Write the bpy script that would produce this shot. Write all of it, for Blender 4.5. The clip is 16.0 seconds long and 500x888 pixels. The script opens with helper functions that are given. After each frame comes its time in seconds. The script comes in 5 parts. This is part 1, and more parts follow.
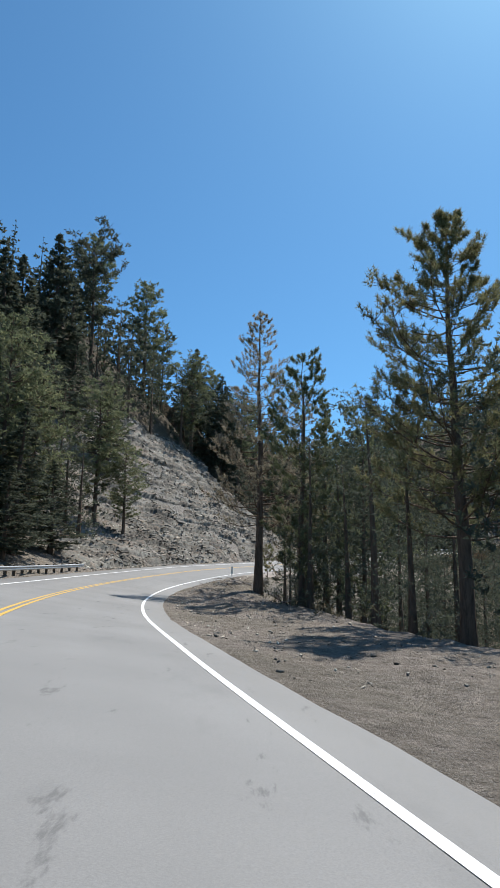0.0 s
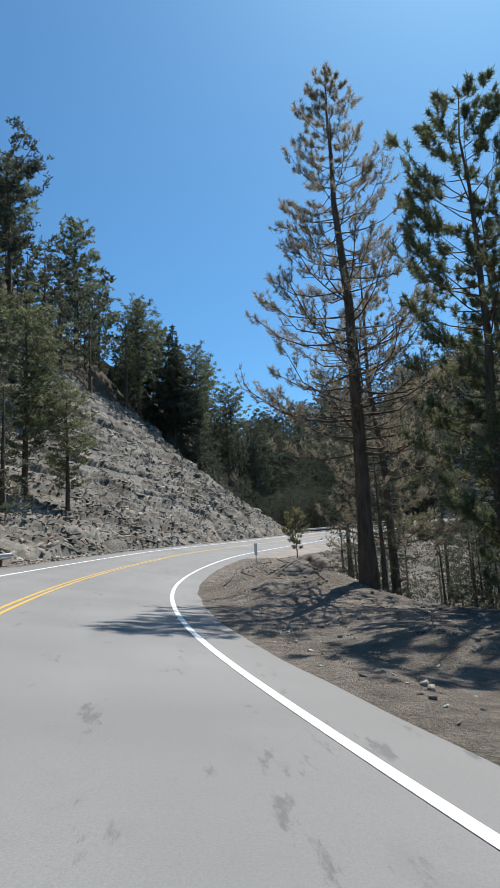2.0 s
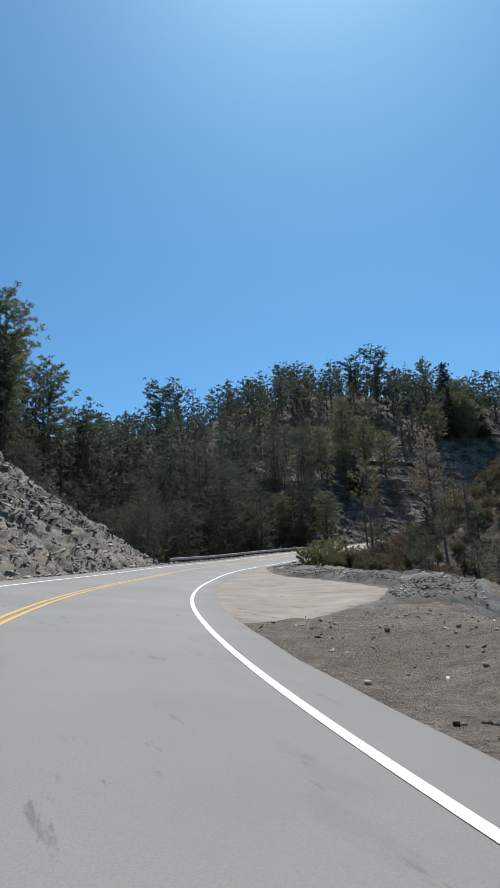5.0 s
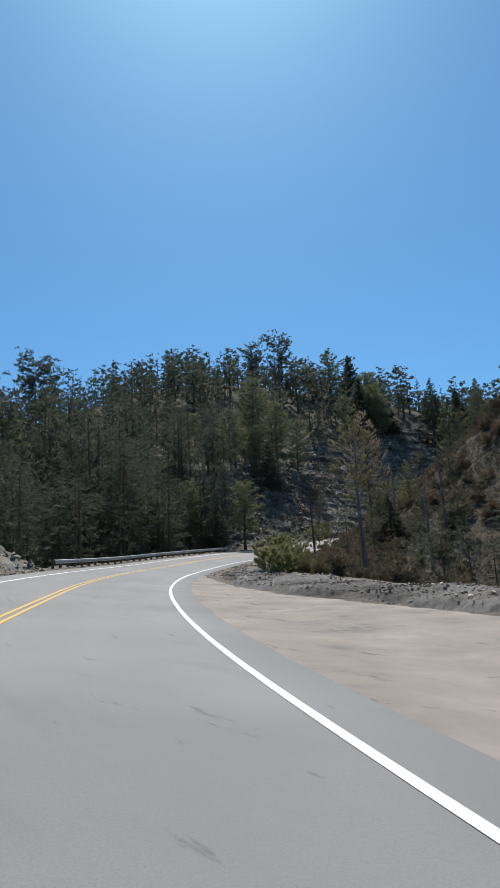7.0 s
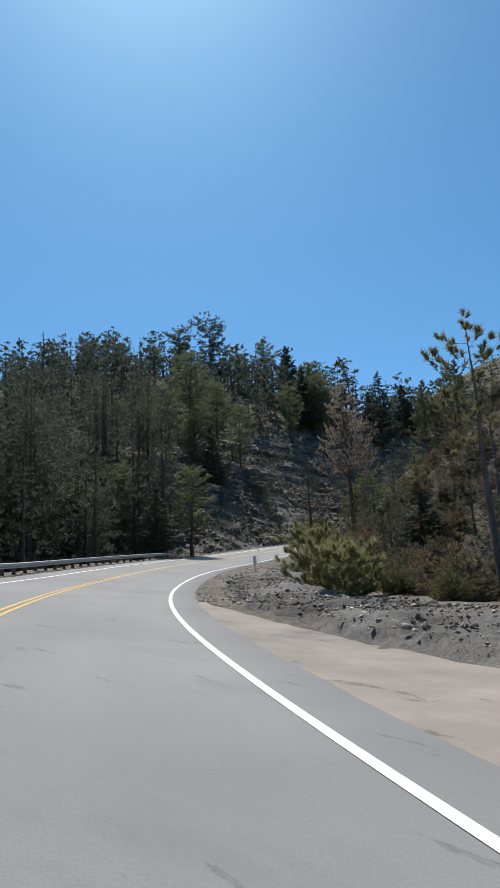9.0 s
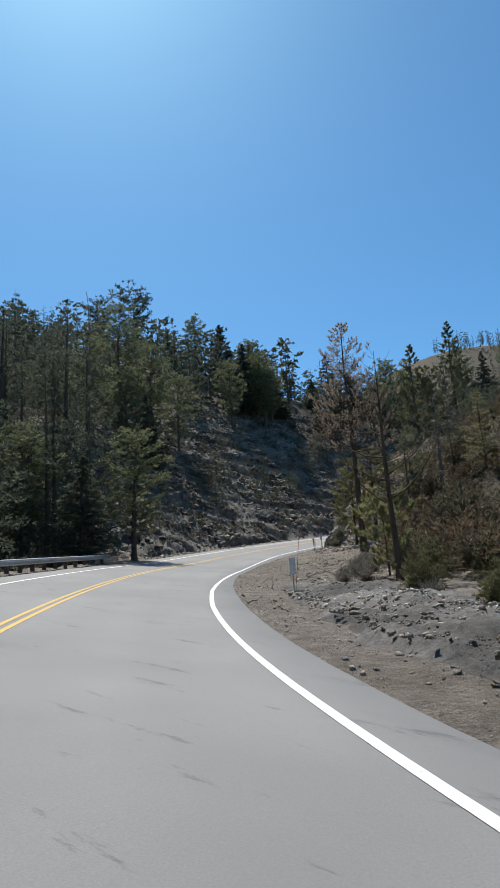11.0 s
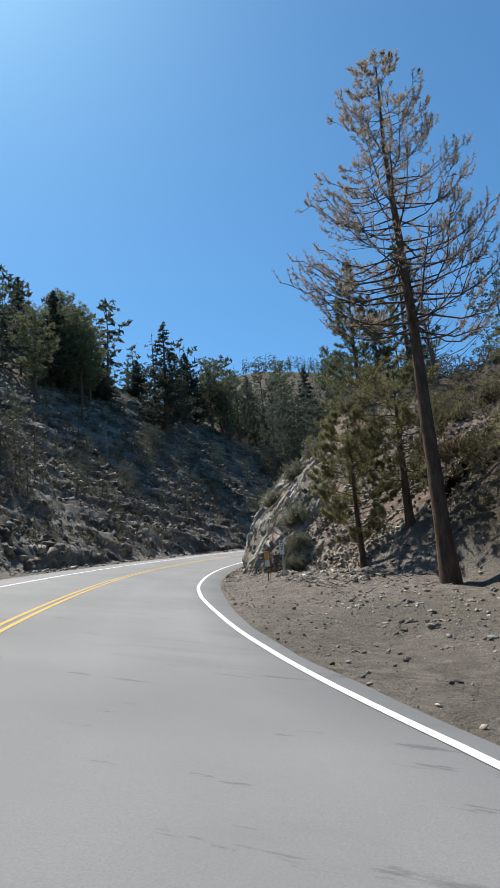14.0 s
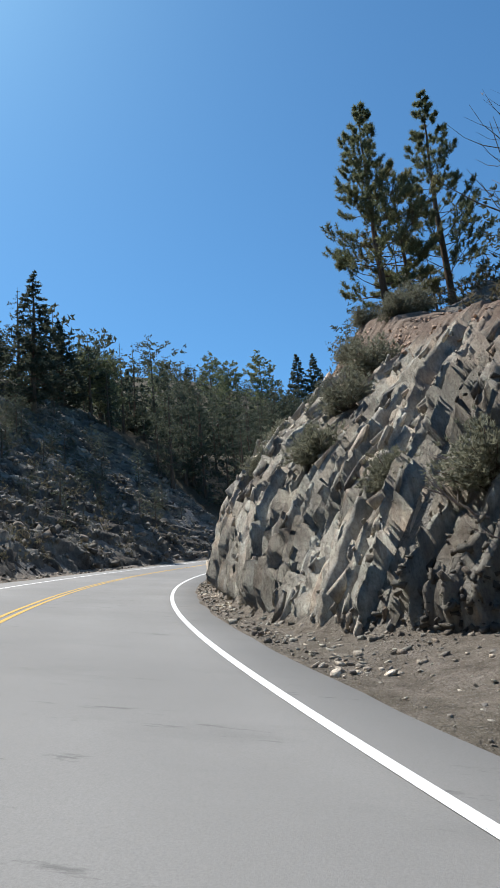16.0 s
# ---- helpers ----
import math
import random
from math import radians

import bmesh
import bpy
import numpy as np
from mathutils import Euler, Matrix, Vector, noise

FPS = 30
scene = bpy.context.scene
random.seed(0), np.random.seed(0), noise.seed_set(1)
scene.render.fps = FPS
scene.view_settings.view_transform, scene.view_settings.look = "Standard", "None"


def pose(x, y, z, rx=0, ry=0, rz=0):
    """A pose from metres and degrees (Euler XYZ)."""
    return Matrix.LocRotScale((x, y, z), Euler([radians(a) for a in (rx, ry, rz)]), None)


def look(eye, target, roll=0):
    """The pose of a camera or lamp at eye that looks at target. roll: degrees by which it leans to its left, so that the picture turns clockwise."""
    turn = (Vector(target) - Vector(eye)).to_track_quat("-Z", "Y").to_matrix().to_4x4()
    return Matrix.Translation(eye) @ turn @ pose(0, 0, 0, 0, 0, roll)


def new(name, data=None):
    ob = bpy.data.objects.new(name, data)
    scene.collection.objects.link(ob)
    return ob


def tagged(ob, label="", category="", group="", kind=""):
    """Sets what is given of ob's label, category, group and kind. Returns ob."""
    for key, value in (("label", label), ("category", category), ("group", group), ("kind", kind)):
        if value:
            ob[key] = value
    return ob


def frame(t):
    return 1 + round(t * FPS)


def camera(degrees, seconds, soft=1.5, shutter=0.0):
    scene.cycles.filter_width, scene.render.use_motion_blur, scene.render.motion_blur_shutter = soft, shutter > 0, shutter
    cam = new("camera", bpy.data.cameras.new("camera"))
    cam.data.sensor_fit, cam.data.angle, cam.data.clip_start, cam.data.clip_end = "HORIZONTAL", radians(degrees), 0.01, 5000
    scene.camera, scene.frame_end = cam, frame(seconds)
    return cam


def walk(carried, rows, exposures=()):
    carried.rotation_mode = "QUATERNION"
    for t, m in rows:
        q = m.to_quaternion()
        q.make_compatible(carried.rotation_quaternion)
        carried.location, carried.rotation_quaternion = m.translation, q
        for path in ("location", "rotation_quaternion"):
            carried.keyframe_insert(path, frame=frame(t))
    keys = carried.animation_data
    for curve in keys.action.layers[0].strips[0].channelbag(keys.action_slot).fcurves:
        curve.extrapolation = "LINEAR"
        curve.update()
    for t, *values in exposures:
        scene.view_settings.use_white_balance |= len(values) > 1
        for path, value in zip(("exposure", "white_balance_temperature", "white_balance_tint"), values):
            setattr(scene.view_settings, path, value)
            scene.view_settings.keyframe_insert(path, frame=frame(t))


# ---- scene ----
cam = camera(41.26, 16.0)
PATH = [
    (0, (-0.002, 0.007, 0.786), (-0.008, 1.962, 1.207), 0.7),
    (0.5, (-1.74, 6.453, 0.932), (-1.693, 8.41, 1.341), -0.2),
    (1, (-3.381, 12.96, 1.05), (-3.283, 14.921, 1.435), -1.5),
    (1.5, (-4.875, 19.535, 1.148), (-4.731, 21.495, 1.519), -2.6),
    (2, (-6.38, 26.298, 1.247), (-6.179, 28.253, 1.615), -3.0),
    (2.5, (-7.623, 33.191, 1.376), (-7.353, 35.136, 1.757), -2.9),
    (3, (-8.497, 40.236, 1.558), (-8.15, 42.166, 1.952), -2.7),
    (3.5, (-9.11, 47.389, 1.794), (-8.664, 49.295, 2.202), -2.7),
    (4, (-9.351, 54.606, 2.082), (-8.792, 56.479, 2.505), -2.9),
    (4.5, (-9.031, 61.835, 2.423), (-8.354, 63.666, 2.858), -3.1),
    (5, (-8.262, 69.021, 2.812), (-7.469, 70.802, 3.258), -3.4),
    (5.5, (-7.117, 76.109, 3.24), (-6.22, 77.839, 3.692), -3.6),
    (6, (-5.591, 83.062, 3.684), (-4.605, 84.743, 4.135), -3.8),
    (6.5, (-3.727, 89.879, 4.112), (-2.677, 91.523, 4.557), -3.7),
    (7, (-1.549, 96.586, 4.506), (-0.429, 98.185, 4.943), -3.5),
    (7.5, (0.889, 103.164, 4.876), (2.074, 104.713, 5.318), -3.6),
    (8, (3.492, 109.63, 5.25), (4.738, 111.128, 5.703), -3.2),
    (8.5, (6.293, 115.936, 5.649), (7.581, 117.396, 6.106), -4.2),
    (9, (9.279, 122.118, 6.08), (10.61, 123.542, 6.529), -3.6),
    (9.5, (12.432, 128.3, 6.533), (13.806, 129.684, 6.977), -3.4),
    (10, (15.913, 134.43, 6.985), (17.331, 135.769, 7.43), -3.6),
    (10.5, (19.745, 140.466, 7.432), (21.21, 141.751, 7.878), -3.9),
    (11, (23.887, 146.384, 7.876), (25.404, 147.608, 8.325), -4.4),
    (11.5, (28.275, 152.157, 8.34), (29.847, 153.309, 8.79), -4.9),
    (12, (32.926, 157.694, 8.849), (34.558, 158.759, 9.298), -5.2),
    (12.5, (37.969, 162.875, 9.415), (39.653, 163.847, 9.882), -4.7),
    (13, (43.369, 167.83, 10.006), (45.105, 168.705, 10.477), -5.1),
    (13.5, (48.996, 172.649, 10.574), (50.776, 173.426, 11.049), -5.0),
    (14, (54.677, 177.344, 11.111), (56.503, 178.005, 11.587), -5.0),
    (14.5, (60.502, 181.459, 11.637), (62.361, 182.016, 12.12), -4.7),
    (15, (66.538, 185.149, 12.192), (68.424, 185.6, 12.682), -4.8),
    (15.5, (72.857, 188.531, 12.822), (74.76, 188.885, 13.323), -5.5),
    (16, (79.412, 191.646, 13.554), (81.332, 191.906, 14.05), -5.6),
]
EXPOSURES = [(0, 0.32), (3, 0.30), (5.5, 0.10), (9, 0.12), (12, 0.27), (14, 0.38), (16, 0.44)]
walk(cam, [(t, look(eye, target, roll)) for t, eye, target, roll in PATH], EXPOSURES)

# world and light
SUN_HEADING, SUN_HEIGHT = 35.0, 58.0  # degrees to the right of +y, and above the horizon
world = bpy.data.worlds.new("sky")
scene.world = world
world.use_nodes = True
_n = world.node_tree.nodes
_sky = _n.new("ShaderNodeTexSky")
_sky.sky_type = "NISHITA"
_sky.sun_disc = False
_sky.sun_elevation, _sky.sun_rotation = radians(SUN_HEIGHT), radians(SUN_HEADING)
_sky.altitude, _sky.air_density, _sky.dust_density, _sky.ozone_density = 1800, 1.0, 2.4, 3.0
# thin mountain air: deep blue, little red
_tint = _n.new("ShaderNodeMix")
_tint.data_type, _tint.blend_type = "RGBA", "MULTIPLY"
_tint.inputs[0].default_value, _tint.inputs[7].default_value = 1.0, (0.555, 0.98, 1.12, 1)
world.node_tree.links.new(_sky.outputs[0], _tint.inputs[6])
world.node_tree.links.new(_tint.outputs[2], _n["Background"].inputs[0])
_n["Background"].inputs[1].default_value = 0.112
_sun = bpy.data.lights.new("sun", "SUN")
_sun.energy, _sun.angle, _sun.color = 5.0, radians(0.53), (1.0, 0.965, 0.915)
_h, _e = radians(SUN_HEADING), radians(SUN_HEIGHT)
_to = Vector((math.sin(_h) * math.cos(_e), math.cos(_h) * math.cos(_e), math.sin(_e)))
new("sun", _sun).matrix_world = look(_to * 300, (0, 0, 0))


# ---- materials
class Nodes:
    """Short-hand for building one node material."""

    def __init__(self, name):
        self.mat = bpy.data.materials.new(name)
        self.mat.use_nodes = True
        self.tree = self.mat.node_tree
        self.bsdf = self.tree.nodes["Principled BSDF"]
        self.out = self.tree.nodes["Material Output"]

    def add(self, kind, **values):
        n = self.tree.nodes.new(kind)
        for k, v in values.items():
            if k in n.inputs.keys():
                self.put(n.inputs[k], v)
            else:
                setattr(n, k, v)
        return n

    def put(self, socket, v):
        if isinstance(v, bpy.types.NodeSocket):
            self.tree.links.new(v, socket)
        else:
            socket.default_value = v

    def noise(self, scale, detail=4.0, rough=0.55, stretch=None, turn=(0, 0, 0)):
        geo = self.add("ShaderNodeNewGeometry").outputs["Position"]
        if stretch:
            m = self.add("ShaderNodeMapping", Vector=geo, Scale=stretch, Rotation=[radians(a) for a in turn])
            geo = m.outputs[0]
        return self.add("ShaderNodeTexNoise", Vector=geo, Scale=scale, Detail=detail, Roughness=rough).outputs["Fac"]

    def ramp(self, fac, stops):
        r = self.add("ShaderNodeValToRGB", Fac=fac)
        e = r.color_ramp.elements
        while len(e) < len(stops):
            e.new(0.5)
        for el, (p, c) in zip(e, stops):
            el.position, el.color = p, (*c, 1) if len(c) == 3 else c
        return r.outputs["Color"]

    def mix(self, fac, a, b, how="MIX"):
        m = self.tree.nodes.new("ShaderNodeMix")
        m.data_type, m.blend_type = "RGBA", how
        self.put(m.inputs[0], fac)
        self.put(m.inputs[6], a if isinstance(a, bpy.types.NodeSocket) else (*a, 1))
        self.put(m.inputs[7], b if isinstance(b, bpy.types.NodeSocket) else (*b, 1))
        return m.outputs[2]

    def bump(self, height, strength, distance):
        return self.add("ShaderNodeBump", Height=height, Strength=strength, Distance=distance).outputs[0]

    def done(self, colour, rough=0.9, metal=0.0, normal=None, spec=0.3):
        b = self.bsdf.inputs
        self.put(b["Base Color"], colour if isinstance(colour, bpy.types.NodeSocket) else (*colour, 1))
        self.put(b["Roughness"], rough)
        self.put(b["Metallic"], metal)
        b["Specular IOR Level"].default_value = spec
        if normal is not None:
            self.put(b["Normal"], normal)
        return self.mat


def plain(name, colour, rough=0.6, metal=0.0, grain=30.0, depth=0.12, spec=0.4):
    m = Nodes(name)
    f = m.noise(grain, 5)
    dark = tuple(c * (1 - 2 * depth) for c in colour)
    light = tuple(min(1, c * (1 + 2 * depth)) for c in colour)
    return m.done(m.ramp(f, [(0.3, dark), (0.7, light)]), rough, metal, m.bump(f, 0.15, 0.01), spec)


def ground_material():
    m = Nodes("dry_hillside")
    big, mid, fine = m.noise(0.12, 5), m.noise(1.9, 10, 0.78), m.noise(9.0, 6, 0.7)
    soil = m.ramp(mid, [(0.32, (0.10, 0.080, 0.063)), (0.5, (0.235, 0.198, 0.162)), (0.66, (0.37, 0.32, 0.268))])
    rock = m.ramp(fine, [(0.25, (0.13, 0.125, 0.115)), (0.5, (0.27, 0.26, 0.24)), (0.75, (0.47, 0.45, 0.41))])
    # steep faces show bare rock, gentle ones soil and litter
    nz = m.add("ShaderNodeSeparateXYZ", Vector=m.add("ShaderNodeNewGeometry").outputs["Normal"]).outputs[2]
    steep = m.ramp(nz, [(0.62, (1, 1, 1)), (0.92, (0, 0, 0))])
    c = m.mix(steep, soil, rock)
    c = m.mix(m.ramp(big, [(0.42, (0, 0, 0)), (0.65, (0.5, 0.5, 0.5))]), c, (0.11, 0.10, 0.065))
    c = m.mix(m.ramp(m.noise(26, 4, 0.8), [(0.52, (0, 0, 0)), (0.7, (0.6, 0.6, 0.6))]), c, (0.42, 0.39, 0.35))
    litter = m.add("ShaderNodeAttribute", attribute_name="litter").outputs["Fac"]
    duff = m.ramp(m.noise(2.2, 7, 0.7), [(0.3, (0.055, 0.045, 0.032)), (0.6, (0.11, 0.09, 0.06)), (0.8, (0.19, 0.16, 0.12))])
    c = m.mix(litter, c, duff)
    speck = m.ramp(m.noise(34, 6, 0.85), [(0.38, (0.75, 0.75, 0.75)), (0.52, (0, 0, 0))])
    c = m.mix(speck, c, (0.09, 0.076, 0.062))
    h = m.mix(0.5, m.noise(3.0, 8, 0.7, (1, 1, 2.2), (25, 0, 35)), fine)
    return m.done(c, 0.95, 0, m.bump(h, 0.9, 0.35), 0.15)


def road_material():
    m = Nodes("worn_asphalt")
    broad = m.noise(0.22, 4, 0.5)
    fine = m.noise(60, 4, 0.8)
    c = m.ramp(broad, [(0.3, (0.21, 0.204, 0.194)), (0.7, (0.275, 0.267, 0.254))])
    c = m.mix(m.ramp(fine, [(0.35, (0.35, 0.35, 0.35)), (0.65, (0, 0, 0))]), c, (0.10, 0.10, 0.095))
    blot = m.ramp(m.noise(0.9, 5, 0.6, (1, 0.35, 1), (0, 0, -40)), [(0.58, (0, 0, 0)), (0.72, (0.28, 0.28, 0.28))])
    c = m.mix(blot, c, (0.12, 0.118, 0.112))
    # wheel tracks polished a little darker, by metres to the right of the drive line
    across = m.add("ShaderNodeMapRange", Value=m.add("ShaderNodeAttribute", attribute_name="across").outputs["Fac"])
    across.inputs["From Min"].default_value, across.inputs["From Max"].default_value = -7.0, 4.0
    dark, none = (0.30, 0.30, 0.30), (0, 0, 0)
    track = m.ramp(across.outputs[0], [(0.0, dark), (0.16, none), (0.22, dark), (0.29, none), (0.37, dark), (0.45, none), (0.56, dark), (0.64, none), (0.70, dark), (0.80, none), (0.90, (0.35, 0.35, 0.35))])
    c = m.mix(track, c, (0.19, 0.185, 0.175))
    crack = m.ramp(m.noise(2.4, 7, 0.7, (1, 0.22, 1), (0, 0, -40)), [(0.615, (0, 0, 0)), (0.67, (0.6, 0.6, 0.6))])
    c = m.mix(crack, c, (0.09, 0.088, 0.084))
    return m.done(c, 0.82, 0, m.bump(fine, 0.35, 0.01), 0.35)


def turnout_material():
    m = Nodes("dusty_old_paving")
    c = m.ramp(m.noise(0.5, 6, 0.6), [(0.28, (0.175, 0.16, 0.145)), (0.42, (0.25, 0.22, 0.19)), (0.58, (0.30, 0.255, 0.215)), (0.75, (0.37, 0.325, 0.28))])
    crack = m.ramp(m.noise(1.6, 7, 0.65, (1, 0.5, 1), (0, 0, 20)), [(0.60, (0, 0, 0)), (0.66, (0.75, 0.75, 0.75))])
    c = m.mix(crack, c, (0.12, 0.112, 0.10))
    f = m.noise(45, 4, 0.8)
    return m.done(c, 0.92, 0, m.bump(f, 0.5, 0.015), 0.2)


def line_material(name, colour, under):
    m = Nodes(name)
    wear = m.ramp(m.noise(14, 6, 0.75), [(0.57, (0, 0, 0)), (0.70, (0.8, 0.8, 0.8))])
    return m.done(m.mix(wear, colour, under), 0.7, 0, None, 0.3)


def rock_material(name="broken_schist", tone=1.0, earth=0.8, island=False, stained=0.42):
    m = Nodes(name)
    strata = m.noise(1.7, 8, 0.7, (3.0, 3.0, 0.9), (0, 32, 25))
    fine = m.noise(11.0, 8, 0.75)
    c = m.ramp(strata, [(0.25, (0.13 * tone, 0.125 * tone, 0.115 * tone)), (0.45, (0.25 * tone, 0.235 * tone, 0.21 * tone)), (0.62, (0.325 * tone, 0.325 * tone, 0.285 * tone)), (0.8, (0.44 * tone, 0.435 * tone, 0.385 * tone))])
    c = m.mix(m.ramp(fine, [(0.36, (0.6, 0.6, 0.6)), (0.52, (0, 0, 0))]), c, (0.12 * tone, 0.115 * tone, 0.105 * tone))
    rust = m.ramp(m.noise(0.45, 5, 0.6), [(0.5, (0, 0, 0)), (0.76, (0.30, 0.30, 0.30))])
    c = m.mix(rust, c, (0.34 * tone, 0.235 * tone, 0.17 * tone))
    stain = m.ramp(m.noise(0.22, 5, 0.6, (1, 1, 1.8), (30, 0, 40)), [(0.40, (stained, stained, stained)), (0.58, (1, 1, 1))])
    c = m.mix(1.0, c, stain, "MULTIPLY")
    # every broken piece has a tone of its own
    own = m.add("ShaderNodeNewGeometry").outputs["Random Per Island"] if island else m.add("ShaderNodeAttribute", attribute_name="tone").outputs["Fac"]
    c = m.mix(1.0, c, m.ramp(own, [(0.0, (0.50, 0.50, 0.52)), (0.35, (0.85, 0.80, 0.74)), (0.6, (1.05, 1.05, 1.02)), (0.8, (1.25, 1.08, 0.95)), (1.0, (1.7, 1.66, 1.58))]), "MULTIPLY")
    nz = m.add("ShaderNodeSeparateXYZ", Vector=m.add("ShaderNodeNewGeometry").outputs["True Normal"]).outputs[2]
    soil = m.ramp(m.noise(6.0, 6, 0.7), [(0.3, (0.105, 0.072, 0.054)), (0.55, (0.20, 0.138, 0.10)), (0.75, (0.31, 0.22, 0.16))])
    c = m.mix(m.ramp(nz, [(0.78, (0, 0, 0)), (0.93, (earth, earth, earth))]), c, soil)
    c = m.mix(m.add("ShaderNodeAttribute", attribute_name="earth").outputs["Fac"], c, soil)
    return m.done(c, 0.9, 0, m.bump(m.mix(0.7, strata, fine), 0.8, 0.09), 0.25)


def bark_material(name, colour):
    m = Nodes(name)
    f = m.noise(5.0, 6, 0.7, (1, 1, 0.22))
    dark = tuple(c * 0.45 for c in colour)
    return m.done(m.ramp(f, [(0.35, dark), (0.65, colour)]), 0.95, 0, m.bump(f, 0.8, 0.06), 0.1)


def leaf_material(name, stops, glow=0.35):
    """Foliage: the colour varies from clump to clump, and thin needles let some light through."""
    m = Nodes(name)
    r = m.add("ShaderNodeNewGeometry").outputs["Random Per Island"]
    c = m.ramp(r, stops)
    big = m.noise(0.35, 3)
    c = m.mix(m.ramp(big, [(0.35, (0.45, 0.45, 0.45)), (0.65, (0, 0, 0))]), c, tuple(v * 0.6 for v in stops[0][1]))
    m.done(c, 0.75, 0, None, 0.2)
    t = m.add("ShaderNodeBsdfTranslucent", Color=c)
    x = m.add("ShaderNodeMixShader", Fac=glow)
    m.tree.links.new(m.bsdf.outputs[0], x.inputs[1])
    m.tree.links.new(t.outputs[0], x.inputs[2])
    m.tree.links.new(x.outputs[0], m.out.inputs[0])
    return m.mat


GROUND, ASPHALT, PAVING, ROCK = ground_material(), road_material(), turnout_material(), rock_material(tone=1.6, stained=0.5)
WHITE = line_material("white_road_paint", (0.80, 0.80, 0.78), (0.24, 0.235, 0.22))
YELLOW = line_material("yellow_road_paint", (0.60, 0.37, 0.07), (0.22, 0.20, 0.17))
STONE = rock_material("loose_stone", 1.8, 0.0, True)
SHARD = rock_material("tilted_slabs", 1.6, 0.0, True, 0.5)
LEDGE = rock_material("pale_ledges", 1.02, 0.1, True)
# rubble of the left talus: its colour is darkened to carry the slope's shade
SHADE_TONED_RUBBLE = rock_material("rubble", 0.8, 0.3, True)
RED_STONE = plain("reddish_rubble", (0.36, 0.25, 0.18), 0.9, 0, 8, 0.25, 0.2)
BARK = bark_material("pine_bark", (0.16, 0.115, 0.085))
GREY_BARK = bark_material("dead_grey_bark", (0.24, 0.215, 0.19))
NEEDLES = leaf_material("pine_needles", [(0.0, (0.120, 0.138, 0.074)), (0.5, (0.192, 0.214, 0.114)), (1.0, (0.312, 0.312, 0.174))], 0.45)
DARK_NEEDLES = leaf_material("dark_fir_needles", [(0.0, (0.070, 0.083, 0.060)), (0.6, (0.095, 0.110, 0.076)), (0.9, (0.120, 0.130, 0.088)), (1.0, (0.155, 0.138, 0.098))], 0.45)
DRY_NEEDLES = leaf_material("dying_pine_needles", [(0.0, (0.29, 0.235, 0.18)), (0.5, (0.46, 0.355, 0.27)), (0.75, (0.34, 0.315, 0.22)), (1.0, (0.62, 0.45, 0.33))], 0.5)
FADING_NEEDLES = leaf_material("fading_pine_needles", [(0.0, (0.25, 0.215, 0.15)), (0.5, (0.40, 0.335, 0.245)), (0.75, (0.33, 0.315, 0.21)), (1.0, (0.55, 0.44, 0.34))], 0.5)
MIXED_NEEDLES = leaf_material("yellowing_pine_needles", [(0.0, (0.162, 0.168, 0.082)), (0.6, (0.264, 0.258, 0.126)), (0.9, (0.348, 0.300, 0.156)), (1.0, (0.456, 0.336, 0.192))], 0.45)
YOUNG_NEEDLES = leaf_material("young_pine_needles", [(0.0, (0.196, 0.213, 0.098)), (0.6, (0.322, 0.322, 0.149)), (1.0, (0.483, 0.437, 0.230))], 0.45)
SAGE = leaf_material("grey_green_brush", [(0.0, (0.174, 0.177, 0.124)), (0.6, (0.267, 0.267, 0.192)), (1.0, (0.360, 0.347, 0.267))])
GREEN_BRUSH = leaf_material("olive_brush", [(0.0, (0.10, 0.105, 0.05)), (0.6, (0.19, 0.185, 0.09)), (1.0, (0.31, 0.27, 0.15))])
DARK_BRUSH = leaf_material("dark_scrub", [(0.0, (0.095, 0.088, 0.055)), (0.6, (0.155, 0.138, 0.088)), (1.0, (0.26, 0.215, 0.145))])
TWIG = bark_material("dry_twigs", (0.22, 0.17, 0.13))
PALE_TWIG = bark_material("bleached_twigs", (0.40, 0.34, 0.31))
BERM = rock_material("scraped_gravel", 1.35, 0.1)
STEEL = plain("galvanised_steel", (0.42, 0.43, 0.43), 0.45, 0.9, 12, 0.1)
WOOD = bark_material("weathered_post_wood", (0.20, 0.16, 0.12))


# ---- plan of the road and the land
# road axis: x, y, z of the road surface below the drive line, every 15 m or so
ROAD = [
    (15.7, -57.9, -1.91), (11.8, -43.4, -1.57), (7.9, -28.9, -1.24), (3.9, -14.5, -0.90), (-0.0, 0.0, -0.56),
    (-3.7, 14.5, -0.28), (-6.9, 29.2, -0.05), (-8.9, 44.1, 0.33), (-9.2, 59.0, 0.94), (-7.5, 73.9, 1.76),
    (-4.1, 88.5, 2.68), (0.7, 102.7, 3.50), (6.6, 116.5, 4.34), (13.3, 129.9, 5.30), (21.2, 142.7, 6.25),
    (30.3, 154.6, 7.21), (40.7, 165.4, 8.37), (52.0, 175.2, 9.51), (64.3, 183.8, 10.63), (77.6, 190.8, 12.00),
    (91.4, 196.7, 13.39), (105.6, 201.3, 14.77), (120.2, 204.6, 16.14), (135.1, 206.4, 17.52), (150.1, 206.4, 18.89),
    (165.0, 204.6, 20.27), (179.5, 200.8, 21.17), (193.3, 195.0, 22.07), (206.2, 187.3, 22.97), (217.9, 177.8, 23.87),
]
BANK = 0.12


